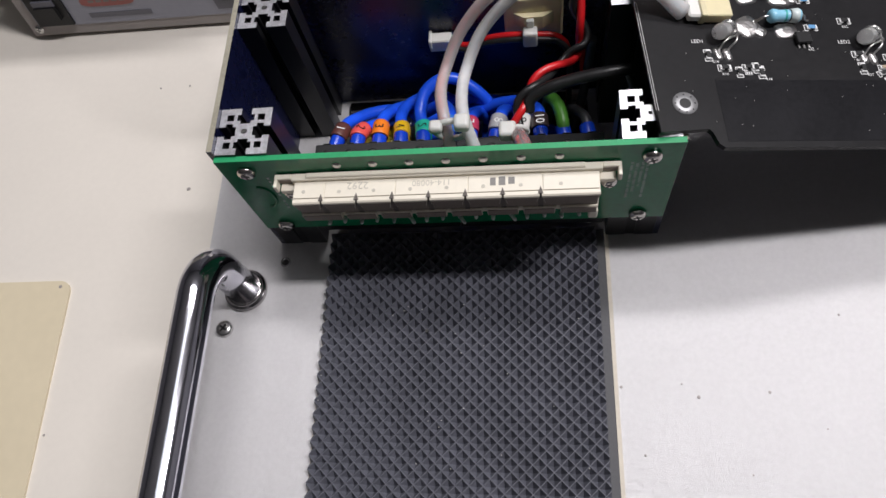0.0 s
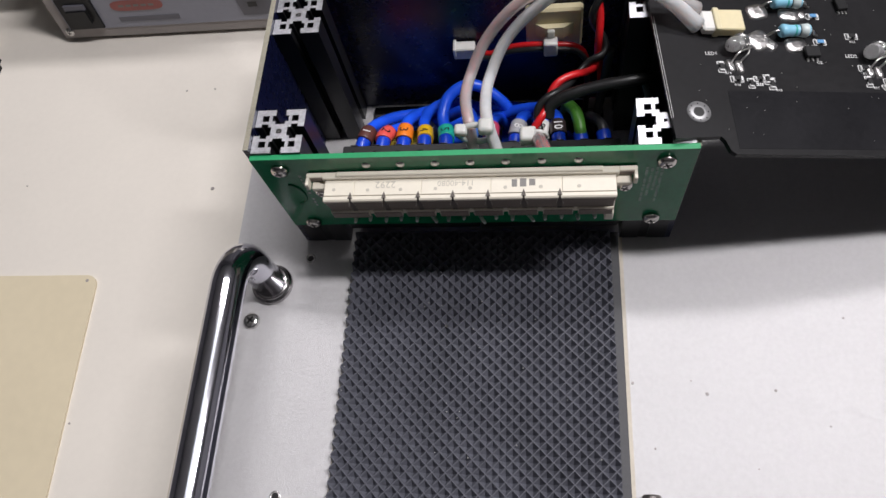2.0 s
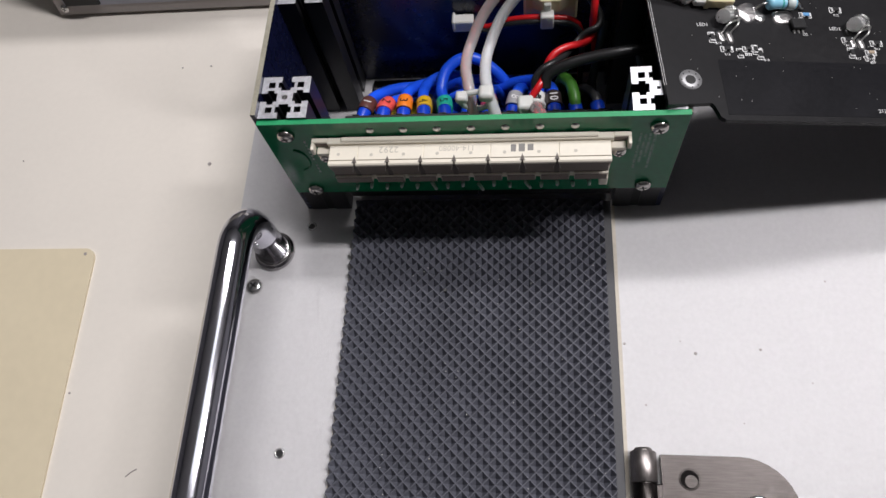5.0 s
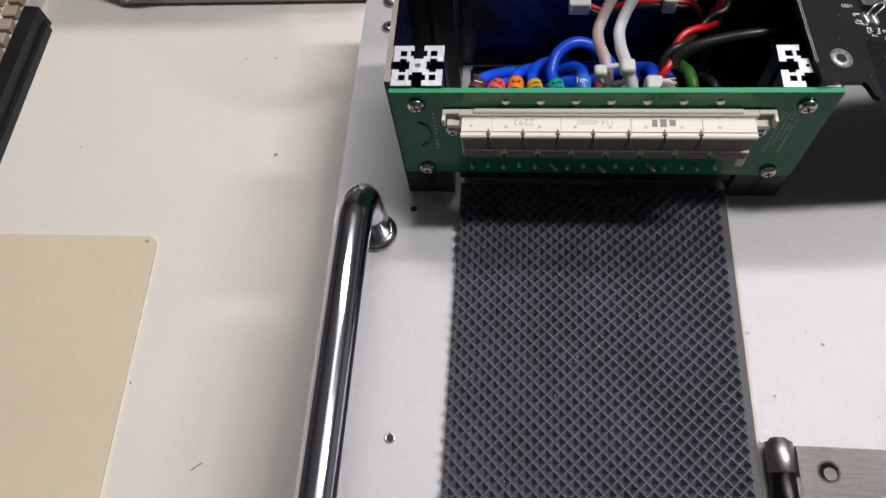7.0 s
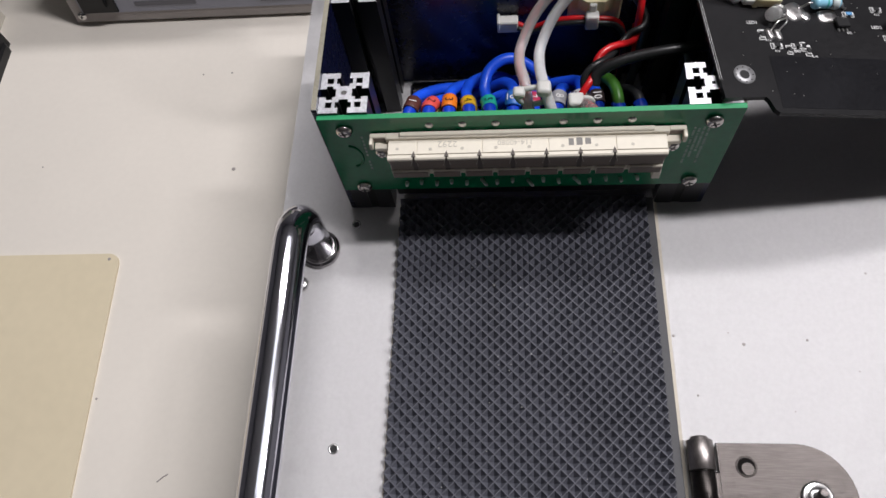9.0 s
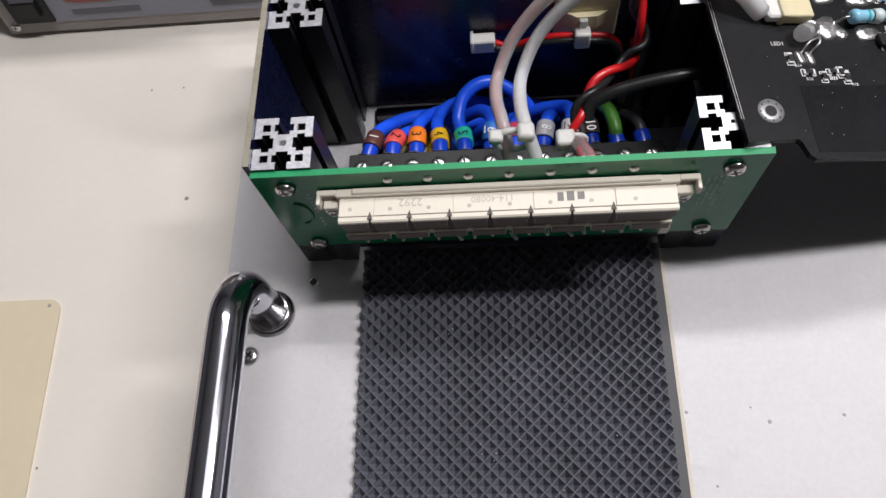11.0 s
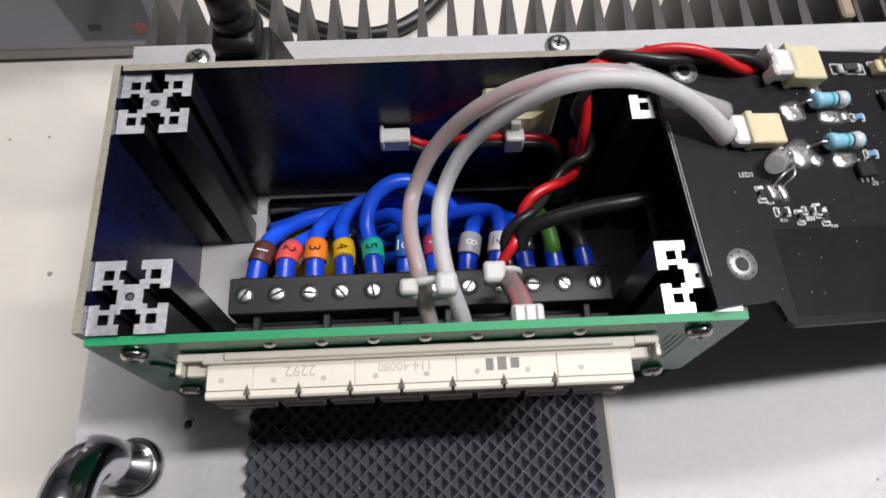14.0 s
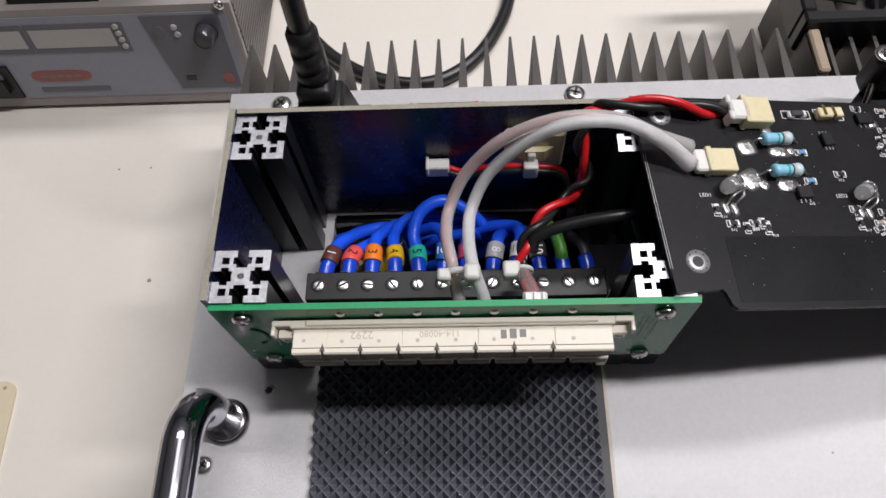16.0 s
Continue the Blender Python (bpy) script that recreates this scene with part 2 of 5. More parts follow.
def turned(base, direction, profile, seg=20, mat=0, cap=True):
    """A body of revolution: profile of (height along the axis, radius)."""
    bm = bmesh.new()
    turn_into(bm, base, direction, profile, seg, mat, cap)
    return bm


def turn_into(bm, base, direction, profile, seg=20, mat=0, cap=True, smooth=True):
    u, v, d = frame_axes(direction)
    rings(bm, [(Vector(base) + d * h, u, v, r) for h, r in profile], seg, mat, cap, smooth)


def glide(points, steps=8):
    """A smooth line through points."""
    p = [Vector(q) for q in points]
    p = [p[0] * 2 - p[1]] + p + [p[-1] * 2 - p[-2]]
    out = []
    for i in range(1, len(p) - 2):
        a, b, c, d = p[i - 1:i + 3]
        for k in range(steps):
            t = k / steps
            out.append(0.5 * (2 * b + (c - a) * t + (2 * a - 5 * b + 4 * c - d) * t * t + (3 * b - a - 3 * c + d) * t ** 3))
    return out + [p[-2]]


def sweep(bm, line, r, seg=12, mat=0, cap=True):
    """A tube along a line; r is a radius or one per place."""
    side = None
    stations = []
    for i, c in enumerate(line):
        d = (line[min(i + 1, len(line) - 1)] - line[max(i - 1, 0)]).normalized()
        if side is None:
            side = d.orthogonal().normalized()
        side = (side - d * side.dot(d)).normalized()
        stations.append((c, side, d.cross(side), r[i] if isinstance(r, (list, tuple)) else r))
    rings(bm, stations, seg, mat, cap)


def tube(points, r, seg=12, steps=8):
    bm = bmesh.new()
    sweep(bm, glide(points, steps), r, seg)
    return bm


def prism(bm, outline, z0, z1, mat=0, side_mat=None):
    """An upright body over a plan outline."""
    lo = [bm.verts.new((x, y, z0)) for x, y in outline]
    hi = [bm.verts.new((x, y, z1)) for x, y in outline]
    n = len(outline)
    for vs in (list(reversed(lo)), hi):
        bm.faces.new(vs).material_index = mat
    for k in range(n):
        bm.faces.new((lo[k], lo[(k + 1) % n], hi[(k + 1) % n], hi[k])).material_index = mat if side_mat is None else side_mat


def lettering(words, size, m, mat_parent, material_used, name="lettering"):
    """Words as a thin mesh in their own plane, set by the matrix m."""
    cu = bpy.data.curves.new(name, "FONT")
    cu.body, cu.size, cu.extrude, cu.align_x, cu.align_y = words, size, 0.00003, "CENTER", "CENTER"
    cu.resolution_u = 2
    tmp = bpy.data.objects.new(name, cu)
    me = bpy.data.meshes.new_from_object(tmp)
    bpy.data.objects.remove(tmp)
    me.materials.clear()
    bm = bmesh.new()
    bm.from_mesh(me)
    bpy.data.meshes.remove(me)
    bmesh.ops.transform(bm, matrix=m, verts=bm.verts)
    return part(name, bm, material_used, mat_parent)


def pan_head(name, at, parent, r=0.0028, h=0.0016, up=(0, 0, 1), cross=True, label="", mat=None, turn=0.4):
    """A pan-head screw standing out of a surface; black bars paint its driver slots' shade."""
    u, v, d = frame_axes(up)
    bm = bmesh.new()
    prof = [(0, r), (h * 0.45, r * 0.98), (h * 0.8, r * 0.8), (h, r * 0.5)]
    turn_into(bm, at, up, prof, 18)
    c, s = math.cos(turn), math.sin(turn)
    a, b = u * c + v * s, v * c - u * s
    top = Vector(at) + d * h * 1.0
    screw = part(name, bm, mat or SCREW, parent, label)
    bm = bmesh.new()
    for p, q in ((a, b), (b, a)) if cross else ((a, b),):
        w = 0.12 if cross else 0.16
        L = 0.48 if cross else 0.85
        quad = [top + d * 0.00004 + p * (i * r * L) + q * (j * r * w) for i, j in ((-1, -1), (1, -1), (1, 1), (-1, 1))]
        low = [x - d * 0.0002 for x in quad]
        hi = [bm.verts.new(x) for x in quad]
        lo = [bm.verts.new(x) for x in low]
        bm.faces.new(hi)
        for k in range(4):
            bm.faces.new((lo[k], lo[(k + 1) % 4], hi[(k + 1) % 4], hi[k]))
    part("recess_shade", bm, BANDK, screw)
    return screw

# ---- the room, closed all round ----
BZ = -0.080
for name, dims in (("floor", (-2.2, 2.2, -2.2, 2.2, BZ - 0.80, BZ - 0.75)), ("ceiling", (-2.2, 2.2, -2.2, 2.2, 1.60, 1.65)), ("wall_north", (-2.2, 2.2, 2.2, 2.3, BZ - 0.75, 1.60)), ("wall_south", (-2.2, 2.2, -2.3, -2.2, BZ - 0.75, 1.60)), ("wall_east", (2.2, 2.3, -2.2, 2.2, BZ - 0.75, 1.60)), ("wall_west", (-2.3, -2.2, -2.2, 2.2, BZ - 0.75, 1.60))):
    ob = part(name, boxed(*dims), {"floor": ROOMF, "ceiling": ROOMC}.get(name, ROOMW))
    tagged(ob, "plain painted " + name.split("_")[0] + " of the workshop", name.split("_")[0], kind="structure")

bench = thing("workbench", (0, 0.1, BZ - 0.75), "cream laminate workbench top with fine specks", "workbench")
part("tabletop", boxed(-1.0, 1.0, -0.5, 0.9, BZ - 0.03, BZ, bevel=0.003), BENCH, bench)
for lx, ly in ((-0.95, -0.45), (0.95, -0.45), (-0.95, 0.85), (0.95, 0.85)):
    part("leg", boxed(lx - 0.025, lx + 0.025, ly - 0.025, ly + 0.025, BZ - 0.75, BZ - 0.03), PSUGREY, bench)
for sx, sy, r in ((-0.151, 0.070, 0.0011), (-0.179, 0.134, 0.0006), (-0.162, 0.1345, 0.0006), (-0.1975, -0.0535, 0.0006), (-0.260, 0.074, 0.0005), (0.06, 0.27, 0.0008)):
    part("speck", turned((sx, sy, BZ), (0, 0, 1), [(0, r), (0.0003, r * 0.7)], 8), PSUGREY, bench)

part("scratch", tube([(-0.1605, -0.0900, BZ), (-0.1582, -0.0880, BZ + 0.0001), (-0.1560, -0.0866, BZ)], 0.0003, 6), PSUGREY, bench)

sheet = thing("plastic_sheet", (-0.27, -0.08, BZ), "thin translucent beige plastic sheet lying on the bench", "sheet")
bm = bmesh.new()
corner = [(-0.2085 + 0.006 * math.cos(a) + 0.0005, 0.0145 + 0.006 * math.sin(a)) for a in (math.radians(d) for d in (85, 65, 45, 25, 5))]
prism(bm, [(-0.34, 0.0195)] + corner + [(-0.1945, -0.20), (-0.34, -0.20)], BZ, BZ + 0.0012)
part("film", bm, SHEET, sheet)
part("corner_hole", turned((-0.2075, 0.0175, BZ + 0.0012), (0, 0, 1), [(0, 0.0009), (0.0001, 0.0008)], 10), PSUGREY, sheet)

# ---- the aluminium enclosure that carries everything ----
PX0, PX1, PY0, PY1 = -0.091, 0.345, -0.27, 0.117
HOLE = (-0.0445, 0.0445, 0.0205, 0.0585)
enclosure = thing("aluminium_enclosure", (0.127, -0.07, BZ), "satin aluminium equipment enclosure with a thick top plate", "enclosure")
bm = bmesh.new()
hx0, hx1, hy0, hy1 = HOLE
for a in ((PX0, hx0, PY0, PY1), (hx1, PX1, PY0, PY1), (hx0, hx1, PY0, hy0), (hx0, hx1, hy1, PY1)):
    box(bm, *a, -0.004, 0.0)
bmesh.ops.remove_doubles(bm, verts=bm.verts, dist=1e-5)
inner = [f for f in bm.faces if sum(1 for g in bm.faces if g is not f and (g.calc_center_median() - f.calc_center_median()).length < 1e-6)]
bmesh.ops.delete(bm, geom=inner, context="FACES_ONLY")
part("top_plate", bm, PLATE, enclosure, "brushed satin aluminium top plate with a rectangular cut-out")
for a in ((PX0 + 0.001, PX0 + 0.003, PY0 + 0.001, PY1 - 0.001), (PX1 - 0.003, PX1 - 0.001, PY0 + 0.001, PY1 - 0.001), (PX0 + 0.003, PX1 - 0.003, PY0 + 0.001, PY0 + 0.003), (PX0 + 0.003, PX1 - 0.003, PY1 - 0.003, PY1 - 0.001)):
    part("side_panel", boxed(*a, BZ + 0.004, -0.004), PLATE, enclosure)
part("bottom_plate", boxed(PX0 + 0.003, PX1 - 0.003, PY0 + 0.003, PY1 - 0.003, BZ + 0.004, BZ + 0.007), ANOD, enclosure)
for fx in (PX0 + 0.02, PX1 - 0.02):
    for fy in (PY0 + 0.02, PY1 - 0.02):
        part("foot", turned((fx, fy, BZ), (0, 0, 1), [(0, 0.007), (0.004, 0.008)], 16), RUBBER, enclosure)
bm = bmesh.new()
sweep(bm, [Vector((hx0 + 0.001, hy1 - 0.0014, -0.0004)), Vector((0.0, hy1 - 0.0014, -0.0003)), Vector((0.037, hy1 - 0.0014, -0.0004))], 0.0024, 18)
part("back_edge_bar", bm, FLANGE, enclosure, "bright metal bar along the back edge of the cut-out")
part("rim_strip", boxed(hx0 + 0.0003, hx1 - 0.0003, hy1 - 0.0022, hy1 - 0.0002, -0.013, -0.0042), LIP, enclosure, "bright folded inner edge of the cut-out")
for k, (x, y, r) in enumerate(((0.0475, 0.1115, 0.0042), (-0.0695, 0.1105, 0.0042), (-0.0797, 0.0957, 0.0040), (-0.0797, 0.0808, 0.0030), (-0.0805, -0.0295, 0.0030), (0.0348, 0.0975, 0.0033), (0.1075, 0.0990, 0.0033))):
    pan_head("screw", (x, y, 0.0), enclosure, r, r * 0.55, turn=0.5 + 1.1 * k, label="zinc-plated pan-head screw")
for x, y, q in ((0.0492, -0.0490, 0.0005), (0.0715, -0.0520, 0.0006), (0.0548, -0.0690, 0.0004), (0.0670, -0.0480, 0.0003), (0.0918, -0.0505, 0.0005), (0.1150, -0.0270, 0.0004), (0.1060, -0.0610, 0.0003), (0.0840, -0.0740, 0.0003)):
    part("dust_speck", turned((x, y, 0.0), (0, 0, 1), [(0, q), (0.0002, q * 0.7)], 7), PSUGREY, enclosure)
for x, y in ((-0.062, -0.0055), (-0.063, -0.0875)):
    bm = turned((x, y, 0.0), (0, 0, 1), [(0.0, 0.0018), (0.0003, 0.0017), (0.0003, 0.0012), (0.0001, 0.0011)], 16, cap=False)
    rim = part("threaded_hole", bm, SCREW, enclosure)
    # Flat black disc painted where the thread would fall into shade.
    part("bore", turned((x, y, 0.00005), (0, 0, 1), [(0, 0.0012), (0.00006, 0.0011)], 14), BANDK, rim)

core = thing("wound_inductor", (-0.029, 0.0395, BZ + 0.007), "yellow-taped wound inductor inside the enclosure cut-out", "inductor")
part("winding", turned((-0.030, 0.0380, BZ + 0.007), (0, 0, 1), [(0, 0.0100), (0.004, 0.0108), (0.076, 0.0108), (0.080, 0.0085), (0.081, 0.004)], 24), YELFILM, core)
part("wrap", turned((-0.030, 0.0380, BZ + 0.070), (0, 0, 1), [(0, 0.0110), (0.005, 0.0110)], 24, cap=False), BANDK, core)
cap = thing("capacitor", (0.012, 0.043, BZ + 0.007), "dark round capacitor inside the enclosure", "capacitor")
part("can", turned((0.012, 0.043, BZ + 0.007), (0, 0, 1), [(0, 0.010), (0.05, 0.010), (0.052, 0.009)], 24), GREYW, cap)
for k, (x, y) in enumerate(((-0.012, 0.036), (0.022, 0.037), (-0.004, 0.035))):
    clip = thing("crimp_terminal", (x, y, BZ + 0.007), "tinned crimp terminal inside the enclosure", "terminal", "crimp terminals")
    part("barrel", turned((x, y, BZ + 0.007), (0.1 * (k - 1), 0.1, 1), [(0, 0.0022), (0.068, 0.0022), (0.074, 0.003), (0.082, 0.003), (0.083, 0.002)], 12), SOLDER, clip)

# ---- heatsink on the back of the enclosure ----
sink = thing("heatsink", (-0.02, 0.125, BZ + 0.003), "dark anodised finned heatsink on the enclosure's back", "heatsink")
FINZ = -0.001
part("base", boxed(-0.088, 0.135, PY1 - 0.0009, PY1 + 0.0006, BZ + 0.003, -0.0045), HEAT, sink)
fin_mesh = None
for k in range(23):
    x = -0.0862 + 0.00995 * k
    if fin_mesh is None:
        bm = bmesh.new()
        prism(bm, [(-0.0019, 0.0002), (0.0019, 0.0002), (0.0005, 0.0265), (-0.0005, 0.0265)], BZ + 0.003, FINZ)
        bmesh.ops.translate(bm, verts=bm.verts, vec=(0, PY1, 0))
        fin = part("fin", bm, HEAT, sink)
        fin_mesh = fin.data
    else:
        fin = new("fin", fin_mesh)
        fin.parent = sink
    fin.location.x = x

# ---- chrome grab handle ----
handle = thing("grab_handle", (-0.0745, -0.076, 0.0), "polished chrome bow handle screwed to the plate", "handle")
ys, r = (-0.016, -0.136), 0.0055
HZ = 0.0345
line = [Vector((-0.0745, ys[0], 0.001)), Vector((-0.0745, ys[0], HZ - 0.014))]
line += [Vector((-0.0745, ys[0] - 0.014 + 0.014 * math.cos(a), HZ - 0.014 + 0.014 * math.sin(a))) for a in (math.pi / 2 * k / 10 for k in range(1, 11))]
line += [Vector((-0.0745, ys[1] + 0.014 - 0.014 * math.sin(a), HZ - 0.014 + 0.014 * math.cos(a))) for a in (math.pi / 2 * k / 10 for k in range(0, 11))]
line += [Vector((-0.0745, ys[1], 0.001))]
bm = bmesh.new()
sweep(bm, line, r, 28)
part("bar", bm, CHROME, handle)
for y in ys:
    part("flange", turned((-0.0745, y, 0.0), (0, 0, 1), [(0, 0.0070), (0.0004, 0.0074), (0.0017, 0.0074), (0.0021, 0.0071), (0.0022, 0.0065), (0.0030, 0.0066), (0.0034, 0.0063), (0.0035, 0.0055)], 32), FLANGE, handle)

# ---- black rubber mat with a diamond relief ----
mat = thing("rubber_mat", (-0.0005, -0.10, 0.0), "black rubber strip with diamond relief glued to the plate", "mat")
MX0, MX1, MY0, MY1 = -0.0455, 0.0464, -0.24, 0.0033
part("adhesive", boxed(MX0 - 0.0004, MX1 + 0.0019, MY0, MY1 - 0.001, 0.0, 0.0004), TAPE, mat)
part("sheet", boxed(MX0, MX1 + 0.0002, MY0, MY1, 0.0004, 0.0008, bevel=0.0001), [RUBBER], mat)
part("side_strip", boxed(MX1 - 0.0024, MX1 + 0.0005, MY0, MY1 - 0.0005, 0.0007, 0.0023, bevel=0.0002), RUBEDGE, mat)
part("front_rim", boxed(MX0 + 0.0002, MX1 - 0.0025, MY1 - 0.0004, MY1, 0.0007, 0.0037, bevel=0.0001), RUBBER, mat)
verts, faces = [], []
step = 0.00410
half, rim, ridge, pit = step / 2, step / 2 - 0.00012, 0.0038, 0.0010
row = 0
y = MY1 - 0.0022
while y > -0.165:
    x = MX0 + (half if row % 2 else 0.0)
    while x < MX1 + 0.003:
        n = len(verts)
        w = random.uniform(-0.00006, 0.00006)
        for h in (half, rim):
            verts += [(x - h, y, ridge), (x, y - h, ridge), (x + h, y, ridge), (x, y + h, ridge)]
        verts.append((x + w, y - w, pit + w))
        faces += [(n + i, n + (i + 1) % 4, n + 4 + (i + 1) % 4, n + 4 + i) for i in range(4)]
        faces += [(n + 4 + i, n + 4 + (i + 1) % 4, n + 8) for i in range(4)]
        x += step
    y -= half
    row += 1
me = bpy.data.meshes.new("diamond_relief")
me.from_pydata(verts, [], faces)
bm = bmesh.new()
bm.from_mesh(me)
for f in bm.faces:
    f.material_index = 1 if len(f.verts) == 4 else 0
for co, no in (((MX0 + 0.0002, 0, 0), (-1, 0, 0)), ((MX1 - 0.0022, 0, 0), (1, 0, 0)), ((0, MY1 - 0.0003, 0), (0, 1, 0))):
    bmesh.ops.bisect_plane(bm, geom=bm.verts[:] + bm.edges[:] + bm.faces[:], plane_co=co, plane_no=no, clear_outer=True)
bm.to_mesh(me)
bm.free()
me.materials.append(RUBBER)
me.materials.append(RUBRIDGE)
ob = new("diamond_relief", me)
ob.parent = mat
ob.location = -ORIGIN[mat]
tagged(ob, "diamond grid of moulded rubber ridges and pits", kind="stuff")
part("nick", turned((-0.0105, -0.032, 0.0036), (0, 0, 1), [(0, 0.0007), (0.0006, 0.0005)], 8), BANDK, mat)
for k in range(40):
    part("dust", turned((random.uniform(MX0, MX1), random.uniform(-0.11, -0.005), 0.0036), (0, 0, 1), [(0, 0.0002), (0.0003, 0.00012)], 5), WHITEPL, mat)

# ---- steel hinge ----
hinge = thing("steel_hinge", (0.075, -0.105, 0.0), "brushed stainless hinge leaf with rolled knuckles", "hinge")
bm = bmesh.new()
out = [(0.0575, -0.0845), (0.0805, -0.0845)] + [(0.0805 + 0.016 * math.sin(a), -0.1005 + 0.016 * math.cos(a)) for a in (math.radians(d) for d in range(10, 91, 10))]
out += [(0.0965, -0.118)] + [(0.0805 + 0.016 * math.cos(a), -0.118 - 0.016 * math.sin(a)) for a in (math.radians(d) for d in range(10, 91, 10))] + [(0.0575, -0.134)]
prism(bm, list(reversed(out)), 0.0015, 0.0033)
leaf = part("leaf", bm, STEEL, hinge)
for y0, y1 in ((-0.0930, -0.0840), (-0.1140, -0.1040), (-0.135, -0.125)):
    part("knuckle", turned((0.0522, y0, 0.0045), (0, 1, 0), [(0, 0.0037), (0.0002, 0.0039), (y1 - y0 - 0.0002, 0.0039), (y1 - y0, 0.0037)], 24), KNUCK, hinge)
for y0, y1 in ((-0.1039, -0.0932), (-0.1249, -0.1141)):
    part("leaf_knuckle", turned((0.0522, y0, 0.0043), (0, 1, 0), [(0, 0.0034), (0.0002, 0.0036), (y1 - y0 - 0.0002, 0.0036), (y1 - y0, 0.0034)], 24), STEEL, hinge)
part("pin", turned((0.0522, -0.1355, 0.0045), (0, 1, 0), [(0, 0.0028), (0.0520, 0.0028), (0.0526, 0.0024)], 20), KNUCK, hinge)
part("curl", boxed(0.0522, 0.0580, -0.104, -0.093, 0.0008, 0.0031, bevel=0.0004), STEEL, hinge)
for x, y in ((0.0655, -0.0915), (0.0655, -0.1085)):
    rim = part("screw_hole", turned((x, y, 0.0033), (0, 0, 1), [(0.00003, 0.0032), (0.00010, 0.0031), (0.00010, 0.0027)], 24, cap=False), STEEL, hinge, "countersunk rim of a screw hole")
    # Flat black disc paints the bore's shade; the offset disc, its lit side.
    part("bore", turned((x, y, 0.0033), (0, 0, 1), [(0.00002, 0.0027), (0.00005, 0.0026)], 20), BORESHADE, rim)
    part("bore_lit_spot", turned((x + 0.0004, y - 0.0006, 0.0033), (0, 0, 1), [(0.00006, 0.0019), (0.00008, 0.0018)], 20), STEEL, rim)
rivet = part("rivet_washer", turned((0.0845, -0.1000, 0.0033), (0, 0, 1), [(0, 0.0047), (0.0006, 0.0046), (0.0009, 0.0040), (0.0007, 0.0030), (0.0012, 0.0026), (0.0013, 0.0016)], 28), SCREW, hinge, "polished cupped washer")
part("stud", turned((0.0845, -0.1000, 0.0045), (0.10, 0.25, 1), [(0, 0.0013), (0.0034, 0.0013), (0.0038, 0.0010)], 16), KNUCK, rivet, "short steel stud")

# ---- power inlet, switch and sockets on the back strip of the plate ----
inlet = thing("power_inlet", (-0.048, 0.095, 0.0), "black mains inlet flange screwed to the plate", "power inlet")
bm = bmesh.new()
prism(bm, [(-0.075, 0.090), (-0.064, 0.0805), (-0.033, 0.0805), (-0.0215, 0.090), (-0.0215, 0.096), (-0.033, 0.107), (-0.064, 0.107), (-0.075, 0.096)], 0.0, 0.0035)
part("flange", bm, BLKPL, inlet)
part("shroud", boxed(-0.062, -0.034, 0.083, 0.1055, 0.0035, 0.0060, bevel=0.001), BLKPL, inlet)
for x in (-0.0700, -0.0265):
    pan_head("screw", (x, 0.0935, 0.0035), inlet, 0.0030, 0.0015, turn=x * 50)

plug = thing("mains_cable", (-0.05, 0.095, 0.006), "black mains cord with a moulded angled plug", "power cord")
bm = bmesh.new()
box(bm, -0.0585, -0.0355, 0.0850, 0.1040, 0.006, 0.0255, bevel=0.002, segs=2)
for v in bm.verts:
    t = (v.co.z - 0.006) / 0.0195
    v.co.x = -0.0490 + (v.co.x + 0.0490) * (1 - 0.30 * t)
    v.co.y = 0.0965 + (v.co.y - 0.0965) * (1 - 0.18 * t)
part("plug_body", bm, BLKPL, plug)
bm = bmesh.new()
box(bm, -0.0555, -0.0420, 0.0905, 0.1050, 0.0240, 0.0315, bevel=0.0028, segs=2)
part("plug_shoulder", bm, BLKPL, plug)
base = Vector((-0.0488, 0.0985, 0.0295))
d = Vector((-0.022, 0.13, 1)).normalized()
bm = bmesh.new()
prof = []
for k in range(3):
    h = 0.0078 * k
    prof += [(h, 0.0057 - 0.0001 * k), (h + 0.0058, 0.0057 - 0.0001 * k), (h + 0.0062, 0.0049 - 0.0001 * k), (h + 0.0075, 0.0049 - 0.0001 * k)]
turn_into(bm, base, d, prof, 20)
part("strain_relief", bm, BLKPL, plug)
tip = base + d * 0.02
part("cable", tube([tip, tip + d * 0.03, tip + d * 0.06 + Vector((-0.004, 0.01, 0)), (-0.075, 0.16, 0.13), (-0.105, 0.235, 0.07), (-0.125, 0.33, 0.0), (-0.13, 0.42, BZ + 0.004), (-0.12, 0.6, BZ + 0.004)], 0.0037, 14), CORD, plug)

loop = thing("bench_cable", (-0.02, 0.20, BZ), "black round cable curling over the bench", "cable")
part("sheath", tube([(-0.17, 0.60, BZ + 0.004), (-0.125, 0.36, BZ + 0.004), (-0.098, 0.245, BZ + 0.004), (-0.079, 0.212, BZ + 0.004), (-0.058, 0.193, BZ + 0.004), (-0.036, 0.183, BZ + 0.004), (-0.014, 0.182, BZ + 0.004), (0.006, 0.194, BZ + 0.004), (0.021, 0.216, BZ + 0.004), (0.030, 0.245, BZ + 0.004), (0.034, 0.30, BZ + 0.004), (0.03, 0.40, BZ + 0.004)], 0.0036, 14), CORD, loop)

rocker = thing("rocker_switch", (-0.003, 0.095, 0.0), "red rocker switch in a black frame", "switch")
bm = bmesh.new()
for a in ((-0.0185, -0.0155, 0.0835, 0.1065), (0.0095, 0.0125, 0.0835, 0.1065), (-0.0155, 0.0095, 0.0835, 0.0860), (-0.0155, 0.0095, 0.1040, 0.1065)):
    box(bm, *a, 0.0, 0.0050, bevel=0.0008)
